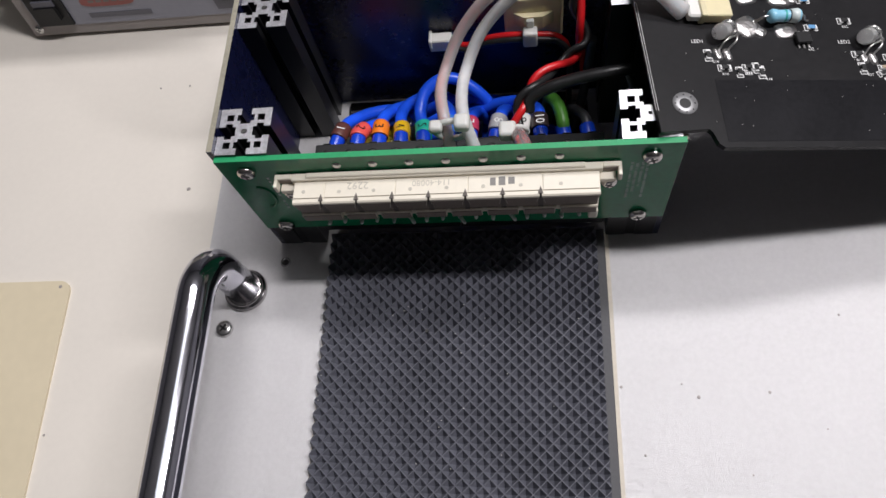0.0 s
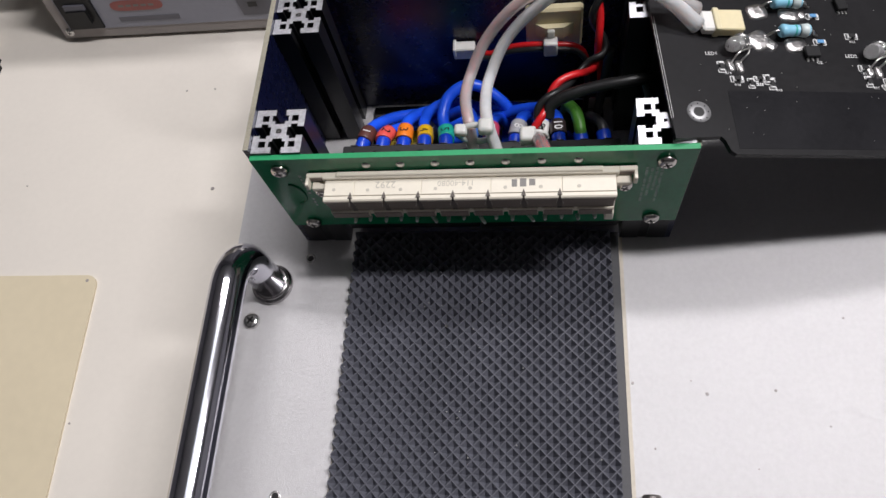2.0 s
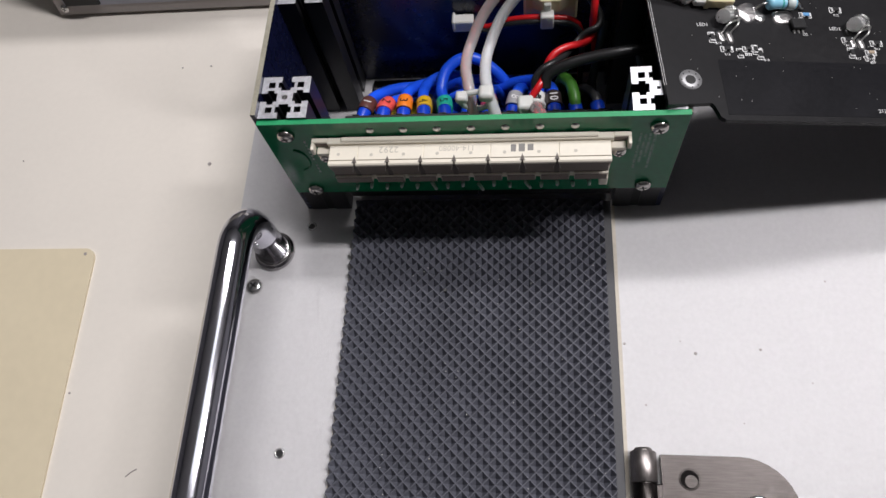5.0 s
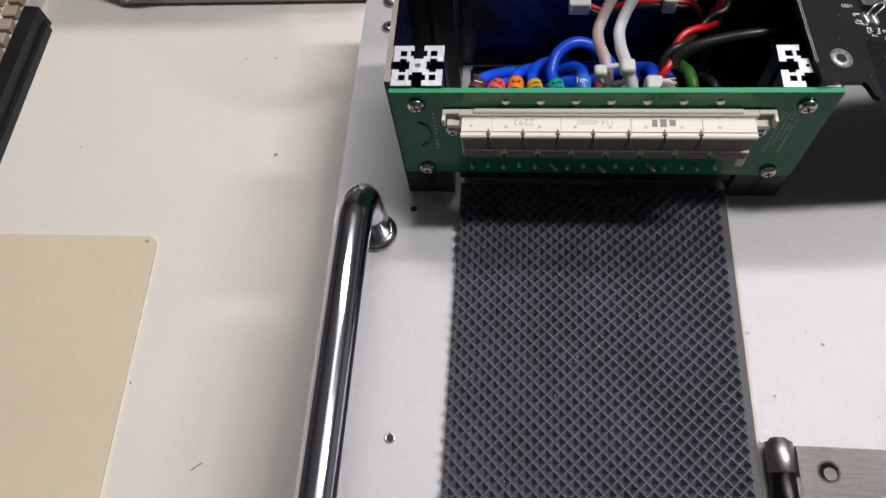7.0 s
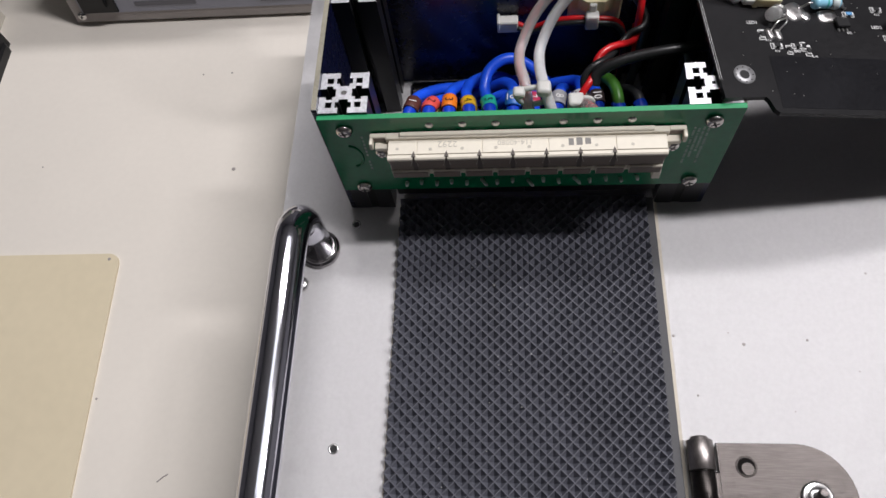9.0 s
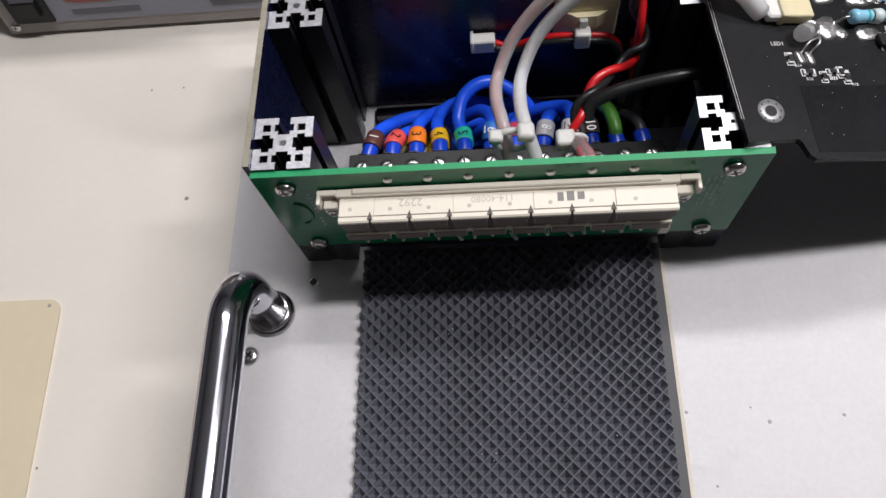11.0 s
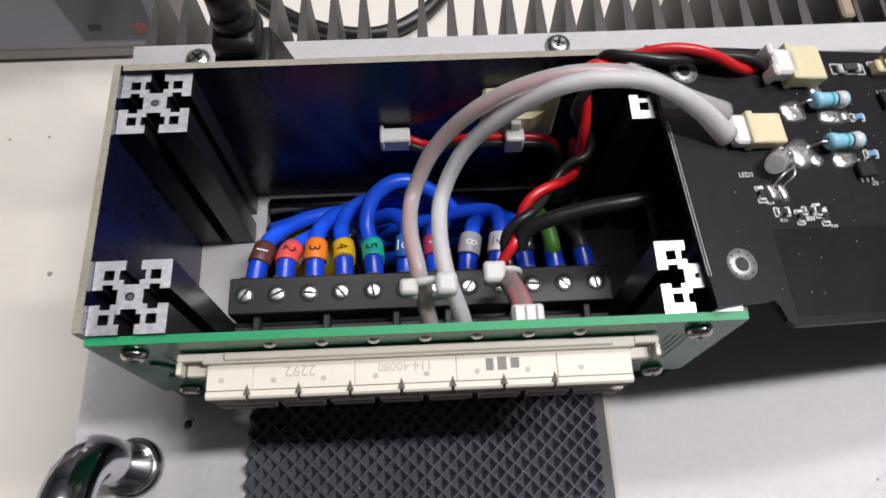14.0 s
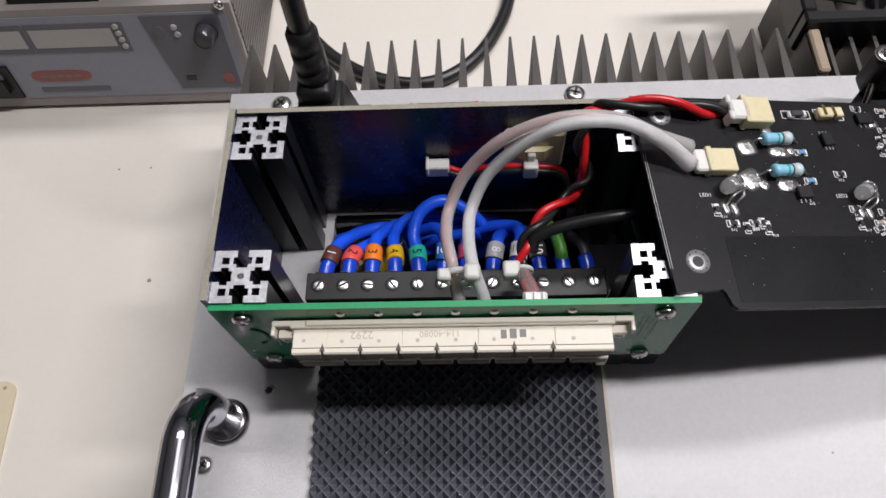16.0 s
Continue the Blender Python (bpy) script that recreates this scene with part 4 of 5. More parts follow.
for name, m, dx, dz, pts in (("sleeved_lead", SLEEVER, 0.0, 0.0, [(0.0035, 0.0030, 0.0405), (0.0018, 0.0075, 0.0480), (0.0002, 0.0150, 0.0545), (-0.0012, 0.0245, 0.0520), (-0.0003, 0.0340, 0.0500), (0.0050, 0.0410, 0.0580), (0.0150, 0.0440, 0.0690), (0.0290, 0.0450, 0.0760), (0.0440, 0.0450, 0.0755), (0.0560, 0.0435, 0.0690)]),
                             ("sleeved_lead", SLEEVE, 0.0, 0.0, [(0.0105, 0.0030, 0.0420), (0.0085, 0.0070, 0.0500), (0.0060, 0.0130, 0.0555), (0.0050, 0.0230, 0.0530), (0.0060, 0.0330, 0.0510), (0.0110, 0.0395, 0.0590), (0.0200, 0.0420, 0.0690), (0.0310, 0.0425, 0.0770), (0.0450, 0.0425, 0.0770), (0.0570, 0.0415, 0.0695)])):
    red = m is SLEEVER
    lead = thing(name, pts[0], "milky silicone sleeve with a red wire showing through" if red else "milky silicone sleeve arching from the box to the board", "sleeved lead", "silicone-sleeved leads")
    way = glide([*pts, END + Vector((0, 0.0026 if red else -0.0026, 0.0004 if red else -0.0003))], 8)
    bm = bmesh.new()
    sweep(bm, way, [0.00175 + 0.00065 * max(0.0, 1 - (len(way) - 1 - i) / 14) for i in range(len(way))], 16)
    part("sleeve", bm, m, lead)
    part("core", tube([Vector(p) + Vector((-0.0004, -0.0004, 0.0005)) for p in pts], 0.00095, 8), REDW if red else WHITEPL, lead)
knot = thing("cable_tie", (0.0055, 0.0100, 0.0560), "natural nylon cable tie round both sleeves", "cable tie", "cable ties")
part("head", boxed(0.0036, 0.0080, 0.0075, 0.0122, 0.0562, 0.0597, bevel=0.0011, segs=3), TIEPL, knot)
bm = bmesh.new()
sweep(bm, [Vector((0.0028 + 0.0050 * math.cos(a), 0.0105 + 0.0008 * math.sin(a), 0.0538 + 0.0030 * math.sin(a))) for a in (2 * math.pi * k / 20 for k in range(21))], 0.0009, 8)
part("strap", bm, TIEPL, knot)
part("tail", boxed(-0.0035, 0.0002, 0.0085, 0.0120, 0.0545, 0.0572, bevel=0.0008, segs=2), TIEPL, knot)


# ---- twisted pairs ----
def twisted(points, r, lead, turns, a_mat, b_mat, phase=0.0, spread=1.0):
    line = glide(points, 14)
    side = line[1] - line[0]
    side = side.orthogonal().normalized()
    strands = ([], [])
    for i, c in enumerate(line):
        d = (line[min(i + 1, len(line) - 1)] - line[max(i - 1, 0)]).normalized()
        side = (side - d * side.dot(d)).normalized()
        run = i / (len(line) - 1)
        ang = phase + 2 * math.pi * turns * (run if run < 0.68 else 0.68 + (run - 0.68) * 0.55)
        o = (side * math.cos(ang) + d.cross(side) * math.sin(ang)) * r * spread
        strands[0].append(c + o)
        strands[1].append(c - o)
    for s, m in zip(strands, (a_mat, b_mat)):
        bm = bmesh.new()
        sweep(bm, s, r, 12)
        part("conductor", bm, m, lead, "red insulated conductor" if m is REDW else "black insulated conductor")


pair = thing("twisted_pair", (0.0215, 0.0120, 0.0400), "red and black twisted pair from the box to the board", "twisted wires", "red and black leads")
twisted([(0.0217, 0.0120, 0.0425), (0.0198, 0.0195, 0.0375), (0.0215, 0.0265, 0.0415), (0.0270, 0.0340, 0.0430), (0.0365, 0.0430, 0.0405), (0.0405, 0.0480, 0.0435), (0.0385, 0.0525, 0.0520), (0.0400, 0.0570, 0.0610), (0.0440, 0.0575, 0.0640), (0.0530, 0.0562, 0.0668), (0.0630, 0.0566, 0.0655), (0.0720, 0.0568, 0.0622), (0.0785, 0.0576, 0.0590)], 0.0012, pair, 6.1, REDW, CORD, 0.6)
part("heat_shrink", tube([(0.0224, 0.0075, 0.0452), (0.0216, 0.0120, 0.0430), (0.0200, 0.0180, 0.0385)], 0.0024, 14), REDSLV, pair, "milky sleeve over the wire end")
for dx in (-0.0009, 0.0009):
    part("bare_core", tube([(0.0225 + dx, 0.0070, 0.0456), (0.0216 + dx, 0.0120, 0.0432), (0.0200 + dx, 0.0185, 0.0386)], 0.0008, 8), REDW, pair)
bm = bmesh.new()
box(bm, 0.0195, 0.0262, 0.0030, 0.0085, 0.0415, 0.0478, bevel=0.0005)
for k in range(3):
    box(bm, 0.0200 + 0.0023 * k, 0.0211 + 0.0023 * k, 0.0035, 0.0080, 0.0478, 0.0486, bevel=0.0002)
part("plug", bm, WHITEPL, pair, "white crimp plug")
tie2 = thing("cable_tie", (0.0200, 0.0190, 0.0365), "natural nylon cable tie on the red and black wires", "cable tie", "cable ties")
part("head", boxed(0.0146, 0.0198, 0.0160, 0.0212, 0.0372, 0.0414, bevel=0.0010, segs=3), TIEPL, tie2)
bm = bmesh.new()
sweep(bm, [Vector((0.0202 + 0.0029 * math.cos(a), 0.0192, 0.0378 + 0.0028 * math.sin(a))) for a in (2 * math.pi * k / 20 for k in range(21))], 0.0007, 8)
part("strap", bm, TIEPL, tie2)

stub = thing("loose_lead", (-0.0045, 0.0560, 0.0330), "short red and black lead with a white plug, unconnected", "loose lead", "red and black leads")
bm = bmesh.new()
box(bm, -0.0085, -0.0010, 0.0560, 0.0600, 0.0310, 0.0362, bevel=0.0004)
box(bm, -0.0085, -0.0075, 0.0555, 0.0605, 0.0330, 0.0368, bevel=0.0003)
part("plug", bm, WHITEPL, stub, "white two-pole plug")
for m, dz, dy in ((REDW, 0.0, 0.0), (CORD, -0.0008, -0.0013)):
    part("conductor", tube([(-0.0012, 0.0580 + dy, 0.0335 + dz), (0.0040, 0.0565 + dy, 0.0330 + dz), (0.0110, 0.0555 + dy, 0.0370 + dz), (0.0190, 0.0545 + dy, 0.0390 + dz), (0.0260, 0.0545 + dy, 0.0385 + dz), (0.0330, 0.0545 + dy, 0.0370 + dz), (0.0365, 0.0545 + dy, 0.0310 + dz), (0.0372, 0.0530 + dy, 0.0200 + dz), (0.0370, 0.0510 + dy, -0.01 + dz)], 0.0010, 10), m, stub)
mount = thing("tie_mount", (0.0255, 0.0585, 0.0335), "cream adhesive cable-tie mount on the black wall", "tie mount")
part("pad", boxed(0.0165, 0.0348, 0.0572, 0.0606, 0.0335, 0.0515, bevel=0.0008), NYLON, mount)
bm = bmesh.new()
prism(bm, [(0.0195, 0.0572), (0.0318, 0.0572), (0.0285, 0.0552), (0.0228, 0.0552)], 0.0405, 0.0455)
part("saddle", bm, NYLON, mount)
part("tie_head", boxed(0.0222, 0.0268, 0.0515, 0.0550, 0.0358, 0.0420, bevel=0.0006, segs=2), TIEPL, mount)
part("tie_strap", boxed(0.0234, 0.0258, 0.0540, 0.0555, 0.0415, 0.0450, bevel=0.0003), TIEPL, mount)

cable = thing("black_cable", (0.05, 0.030, 0.045), "black round cable from the terminals to the box wall", "cable")
part("sheath", tube([(0.0235, 0.0245, 0.0400), (0.0245, 0.0270, 0.0430), (0.0300, 0.0285, 0.0460), (0.0380, 0.0300, 0.0475), (0.0480, 0.0310, 0.0485), (0.0570, 0.0330, 0.0470), (0.0625, 0.0360, 0.0430)], 0.0018, 14), CORD, cable)
part("tail", tube([(0.0520, 0.0315, 0.0475), (0.0535, 0.0290, 0.0440), (0.0560, 0.0265, 0.0380), (0.0600, 0.0240, 0.0250)], 0.0010, 8), GREYW, cable)
bus = thing("mains_lead", (0.041, 0.050, 0.02), "dark red and grey leads down the box corner", "lead", "red and black leads")
part("red_core", tube([(0.0405, 0.0560, 0.0330), (0.0415, 0.0540, 0.0240), (0.0420, 0.0500, 0.0120), (0.0400, 0.0480, -0.01)], 0.0012, 10), REDW, bus)
part("grey_core", tube([(0.0440, 0.0545, 0.0350), (0.0430, 0.0520, 0.0220), (0.0410, 0.0480, 0.0080), (0.0380, 0.0460, -0.01)], 0.0016, 10), GREYW, bus)

# ---- the long black control board, tipped over the box's edge ----
LN = Vector((0.20, -0.024, 0.979)).normalized()
LO = Vector((0.0636, 0.0107, 0.0604))
LU = Vector((0.9966, 0.082, 0.0))
LU = (LU - LN * LU.dot(LN)).normalized()
LV = LN.cross(LU)
LIDM = Matrix((LU, LV, LN)).transposed().to_4x4()
LIDM.translation = LO
INV = LIDM.inverted()


def on_lid(x, y):
    """Board coordinates of a place given in the plan."""
    z = LO.z - (LN.x * (x - LO.x) + LN.y * (y - LO.y)) / LN.z
    q = INV @ Vector((x, y, z))
    return q.x, q.y


lid = new("control_board")
lid.matrix_world = LIDM
ORIGIN[lid] = Vector()
tagged(lid, "long matt black control board resting tilted on the box", "circuit board")
shape = [on_lid(*p) for p in ((0.0568, 0.0017), (0.0690, 0.0035), (0.0699, 0.0026), (0.0712, -0.0006), (0.0726, -0.0016), (0.331, 0.0195), (0.326, 0.0838), (0.0512, 0.0608))]
bm = bmesh.new()
prism(bm, shape, -0.0016, 0.0, 0, 1)
part("board", bm, [LIDPCB, LIDPCB], lid)
bm = bmesh.new()
prism(bm, [on_lid(*p) for p in ((0.0722, 0.0185), (0.0735, 0.0002), (0.325, 0.0210), (0.322, 0.0390))], 0.0, 0.00008)
part("copper_area", bm, LIDPOUR, lid, "smoother black area over a copper pour")
bm = bmesh.new()
for a, b in (((0.0560, 0.0080), (0.0528, 0.0420)), ((0.0566, 0.0080), (0.0534, 0.0420))):
    p, q = Vector((*on_lid(*a), 0)), Vector((*on_lid(*b), 0))
    s = (q - p).normalized().cross(Vector((0, 0, 1))) * 0.00005
    vs = [bm.verts.new(v + Vector((0, 0, 0.00005))) for v in (p - s, p + s, q + s, q - s)]
    bm.faces.new(vs)
part("edge_line", bm, SILK, lid)


def at_lid(x, y, h=0.0):
    return Vector((*on_lid(x, y), h))


RINGS = material("tinned_ring", (0.36, 0.36, 0.37), 0.45, metal=0.6, vary=0.1, scale=2000)


def fixing_hole(x, y):
    c = at_lid(x, y)
    ring = part("fixing_hole", turned(c, (0, 0, 1), [(0.00002, 0.0033), (0.00012, 0.0033), (0.00012, 0.0015)], 28, cap=False), RINGS, lid, "plated fixing hole with a ring of vias")
    # Black discs paint the unlit depth of the hole and vias.
    part("hole", turned(c, (0, 0, 1), [(0.00003, 0.0017), (0.00005, 0.0016)], 20), BANDK, ring)
    for k in range(8):
        a = math.pi * k / 4
        part("via", turned(c + Vector((math.cos(a), math.sin(a), 0)) * 0.0026, (0, 0, 1), [(0.00012, 0.00024), (0.00015, 0.00022)], 8), BANDK, ring)


fixing_hole(0.0636, 0.0107)
fixing_hole(0.0592, 0.0552)


def chip(name, x, y, lx, ly, h, m, turn=0.0, ends=True, label=""):
    c = at_lid(x, y)
    bm = boxed(-lx / 2, lx / 2, -ly / 2, ly / 2, 0.0003, h, bevel=min(lx, ly, h) * 0.12)
    rot = Matrix.Translation(c) @ Matrix.Rotation(turn, 4, "Z")
    bmesh.ops.transform(bm, matrix=rot, verts=bm.verts)
    ob = part(name, bm, m, lid, label)
    if ends:
        for s in (-1, 1):
            bm = boxed(s * lx * 0.5 - lx * 0.20, s * lx * 0.5 + lx * 0.34, -ly * 0.62, ly * 0.62, 0.0, h * 0.75, bevel=h * 0.2)
            bmesh.ops.transform(bm, matrix=rot, verts=bm.verts)
            part("solder_end", bm, PAD, ob)
    return ob


def silk_frame(x, y, lx, ly, turn=0.0):
    bm = bmesh.new()
    w = 0.00021
    short = lx < 0.005
    for s in (-1, 1):
        box(bm, s * lx / 2 - w / 2, s * lx / 2 + w / 2, -ly / 2, ly / 2, 0.0, 0.00004)
        for a, b in ((-lx / 2, -lx * 0.24), (lx * 0.24, lx / 2)) if short else ((-lx / 2, lx / 2),):
            box(bm, a, b, s * ly / 2 - w / 2, s * ly / 2 + w / 2, 0.0, 0.00005)
    bmesh.ops.transform(bm, matrix=Matrix.Translation(at_lid(x, y)) @ Matrix.Rotation(turn, 4, "Z"), verts=bm.verts)
    return part("silk_outline", bm, SILK, lid)


def board_text(words, x, y, size, turn=0.0):
    lettering(words, size, Matrix.Translation(at_lid(x, y, 0.00006)) @ Matrix.Rotation(turn, 4, "Z"), lid, SILK, "board_legend")


def axial_resistor(x, y):
    c = at_lid(x, y, 0.0026)
    d = Vector((1, 0.03, 0)).normalized()
    L = 0.0090
    prof = [(0, 0.0008), (0.0003, 0.0016), (0.0009, 0.0019), (0.0018, 0.0018), (0.0026, 0.0016), (L - 0.0026, 0.0016), (L - 0.0018, 0.0018), (L - 0.0009, 0.0019), (L - 0.0003, 0.0016), (L, 0.0008)]
    ob = part("resistor", turned(c - d * L / 2, d, prof, 20), RESB, lid, "light blue axial resistor on bent leads")
    part("pale_end", turned(c + d * (L / 2 - 0.0032), d, [(0, 0.00175), (0.0022, 0.00194), (0.0030, 0.0015)], 20), RESE, ob)
    for off, m in ((-0.0004, BANDT), (0.0010, BANDK)):
        part("band", turned(c + d * off, d, [(0, 0.00166), (0.0005, 0.00166)], 20, cap=False), m, ob)
    for s in (-1, 1):
        a = c + d * s * L / 2
        part("lead", tube([a, a + d * s * 0.0012 + Vector((0, 0, -0.0003)), a + d * s * 0.0026 + Vector((0, 0, -0.0020)), a + d * s * 0.0036 + Vector((0, 0, -0.0024))], 0.00035, 8, 5), SOLDER, ob)


def solder_blob(x, y, lx, ly, turn=0.0):
    bm = bmesh.new()
    rows = [(1.0, 0.0), (0.95, 0.35), (0.7, 0.75), (0.35, 1.0)]
    loops = []
    for s, h in rows:
        loops.append([bm.verts.new((math.copysign(abs(math.cos(a)) ** 0.6, math.cos(a)) * lx / 2 * s, math.copysign(abs(math.sin(a)) ** 0.6, math.sin(a)) * ly / 2 * s, h * 0.0007)) for a in (2 * math.pi * k / 14 for k in range(14))])
    for a, b in zip(loops, loops[1:]):
        for k in range(14):
            bm.faces.new((a[k], a[(k + 1) % 14], b[(k + 1) % 14], b[k])).smooth = True
    bm.faces.new(loops[-1])
    bmesh.ops.transform(bm, matrix=Matrix.Translation(at_lid(x, y)) @ Matrix.Rotation(turn, 4, "Z"), verts=bm.verts)
    part("solder_joint", bm, JOINT, lid)


def clear_led(x, y, way):
    c = at_lid(x, y, 0.0022)
    d = Vector((*way, 0.35)).normalized()
    ob = part("led", turned(c - d * 0.0030, d, [(0, 0.0026), (0.0009, 0.0027), (0.0010, 0.0023), (0.0042, 0.0022), (0.0056, 0.0018), (0.0064, 0.0010), (0.0066, 0.0003)], 20), LEDCLR, lid, "clear domed LED bent over on its leads")
    part("die_cup", turned(c - d * 0.0022, d, [(0, 0.0012), (0.0004, 0.0013), (0.0012, 0.0008), (0.0026, 0.0013), (0.0029, 0.0012)], 12), PAD, ob)
    for k in (-1, 1):
        side = d.cross(Vector((0, 0, 1))).normalized() * 0.0010 * k
        a = c - d * 0.0030 + side
        pad = c + Vector((0.0013 * k - 0.0001, -0.0052, -0.0020))
        part("lead", tube([a, a - d * 0.0012 + Vector((0, 0, 0.0004)), a - d * 0.0016 + Vector((0.0008, -0.0016, 0.0008)), pad + Vector((0.0022, 0.0026, 0.0020)), pad + Vector((0.0004, 0.0008, 0.0004)), pad], 0.00028, 6, 5), SOLDER, ob)


for x, y in ((0.0913, 0.0492), (0.0922, 0.0390)):
    axial_resistor(x, y)
for x, y, lx, ly, t in ((0.0836, 0.0470, 0.0052, 0.0046, 0.2), (0.0930, 0.0468, 0.0056, 0.0038, -0.1), (0.0830, 0.0366, 0.0058, 0.0056, 0.5), (0.0862, 0.0352, 0.0030, 0.0030, 0.9), (0.0935, 0.0360, 0.0056, 0.0042, 0.1), (0.0965, 0.0470, 0.0024, 0.0026, 0.4), (0.0738, 0.0268, 0.0018, 0.0036, 0.15), (0.0764, 0.0268, 0.0018, 0.0036, 0.15), (0.1134, 0.0290, 0.0018, 0.0034, 0.1), (0.1160, 0.0290, 0.0018, 0.0034, 0.1), (0.0905, 0.0530, 0.0030, 0.0026, 0.3), (0.1250, 0.0592, 0.0030, 0.0024, 0.1)):
    solder_blob(x, y, lx * 1.2, ly * 1.2, t)
clear_led(0.0750, 0.0328, (-0.75, -0.45))
clear_led(0.1143, 0.0345, (-0.75, -0.40))
board_text("LED1", 0.0688, 0.0305, 0.0016)
board_text("LED2", 0.1090, 0.0338, 0.0016)
for x, y, t, words in ((0.0712, 0.0262, 1.57, "R14"), (0.0752, 0.0225, 0.0, "R16"), (0.0848, 0.0218, 1.57, "R18"), (0.1122, 0.0300, 0.0, "R15"), (0.1126, 0.0255, 1.57, "R17"), (0.1208, 0.0298, 0.0, "R13"), (0.1102, 0.0409, 0.0, "R12"), (0.0998, 0.0470, 0.0, ""), (0.1006, 0.0378, 0.0, "")):
    chip("chip_resistor", x, y, 0.0020, 0.0012, 0.0007, CERAM if not words else BANDK, t)
    silk_frame(x, y, 0.0036, 0.0019, t)
    if words:
        board_text(words, x + (0.0018 if t else 0.0), y - 0.0019, 0.0011)
board_text("D2", 0.0995, 0.0306, 0.0013)
for x, y, lx, ly, h, t in ((0.0972, 0.0334, 0.0042, 0.0036, 0.0016, 0.05), (0.1084, 0.0518, 0.0032, 0.0042, 0.0015, 0.1), (0.1298, 0.0504, 0.0034, 0.0034, 0.0010, 0.05), (0.1222, 0.0606, 0.0052, 0.0036, 0.0014, 0.05)):
    c = chip("small_ic", x, y, lx, ly, h, BLKPL, t, ends=False, label="small black surface-mount chip")
    for k in range(3):
        for s in (-1, 1):
            bm = boxed(-0.00025, 0.00025, -0.0006, 0.0006, 0.0, 0.0004)
            bmesh.ops.transform(bm, matrix=Matrix.Translation(at_lid(x, y)) @ Matrix.Rotation(t, 4, "Z") @ Matrix.Translation(((k - 1) * lx * 0.33, s * (ly / 2 + 0.0004), 0)), verts=bm.verts)
            part("chip_leg", bm, SOLDER, c)
for x, y, t in ((0.0815, 0.0232, 0.0), (0.0836, 0.0232, 1.57), (0.0790, 0.0215, 1.57), (0.1178, 0.0245, 0.4), (0.1185, 0.0262, 0.0), (0.1330, 0.0530, 1.57), (0.1340, 0.0490, 1.57), (0.1255, 0.0500, 1.57), (0.1258, 0.0535, 1.57), (0.1300, 0.0460, 0.0), (0.1320, 0.0445, 1.57), (0.1210, 0.0645, 0.0), (0.1290, 0.0645, 0.0), (0.1320, 0.0628, 1.57), (0.1345, 0.0640, 1.57), (0.1280, 0.0575, 0.0), (0.1420, 0.0560, 0.0), (0.1450, 0.0480, 1.57), (0.1480, 0.0600, 0.0), (0.1430, 0.0420, 0.0)):
    chip("chip_capacitor", x, y, 0.0018, 0.0010, 0.0007, TAN if (x * 1e4) % 3 < 1 else BANDK, t)
    silk_frame(x, y, 0.0032, 0.0017, t)
    bm = bmesh.new()
    for k in range(3):
        box(bm, -0.0008 + 0.0006 * k, -0.0005 + 0.0006 * k, -0.0023, -0.0014, 0.0, 0.00005)
        box(bm, -0.0008 + 0.0006 * k, -0.0004 + 0.0006 * k, -0.0016, -0.0014, 0.00006, 0.0001)
    bmesh.ops.transform(bm, matrix=Matrix.Translation(at_lid(x, y)) @ Matrix.Rotation(t, 4, "Z"), verts=bm.verts)
    part("legend_bars", bm, SILK, lid)
board_text("2124560A_Y139-2501", 0.1245, 0.0065, 0.0017)
chip("diode", 0.1005, 0.0596, 0.0040, 0.0018, 0.0018, GREYW, 0.08, label="dark tubular diode")
silk_frame(0.1010, 0.0600, 0.0090, 0.0026, 0.0)
chip("fuse", 0.1105, 0.0605, 0.0080, 0.0032, 0.0028, NYLON, 0.05, ends=False, label="cream fuse holder with gilt clips")
for dx in (-0.0022, 0.0008):
    chip("gilt_clip", 0.1105 + dx, 0.0607, 0.0010, 0.0034, 0.0031, BRASS, 0.05, ends=False)
silk_frame(0.1115, 0.0612, 0.0092, 0.0040, 0.05)


def header_socket(x, y, lx, ly, h, label):
    c = at_lid(x, y)
    bm = bmesh.new()
    box(bm, -lx / 2, lx / 2, -ly / 2, ly / 2, 0.0004, h, bevel=0.0003)
    box(bm, -lx / 2 - 0.0004, -lx / 2 + 0.0012, -ly / 2 - 0.0003, ly / 2 + 0.0003, 0.0003, h + 0.0004, bevel=0.0002)
    bmesh.ops.translate(bm, verts=bm.verts, vec=c)
    return part("board_connector", bm, NYLON, lid, label)


s1 = header_socket(0.0735, 0.0402, 0.0082, 0.0070, 0.0036, "yellowed nylon board connector")
bm = boxed(-0.0030, 0.0010, -0.0034, 0.0034, 0.0006, 0.0032, bevel=0.0005)
bmesh.ops.translate(bm, verts=bm.verts, vec=at_lid(0.0688, 0.0398))
part("mating_plug", bm, WHITEPL, s1, "white crimp plug pushed into the connector")
s2 = header_socket(0.0865, 0.0575, 0.0085, 0.0085, 0.0044, "cream two-pole board connector")
bm = bmesh.new()
box(bm, -0.0042, 0.0016, -0.0032, 0.0032, 0.0010, 0.0048, bevel=0.0006)
box(bm, -0.0055, -0.0040, -0.0040, -0.0012, 0.0010, 0.0055, bevel=0.0004)
box(bm, -0.0055, -0.0040, 0.0012, 0.0040, 0.0010, 0.0055, bevel=0.0004)
bmesh.ops.translate(bm, verts=bm.verts, vec=at_lid(0.0823, 0.0570))
part("mating_plug", bm, WHITEPL, s2, "white plug holding the red and black wires")
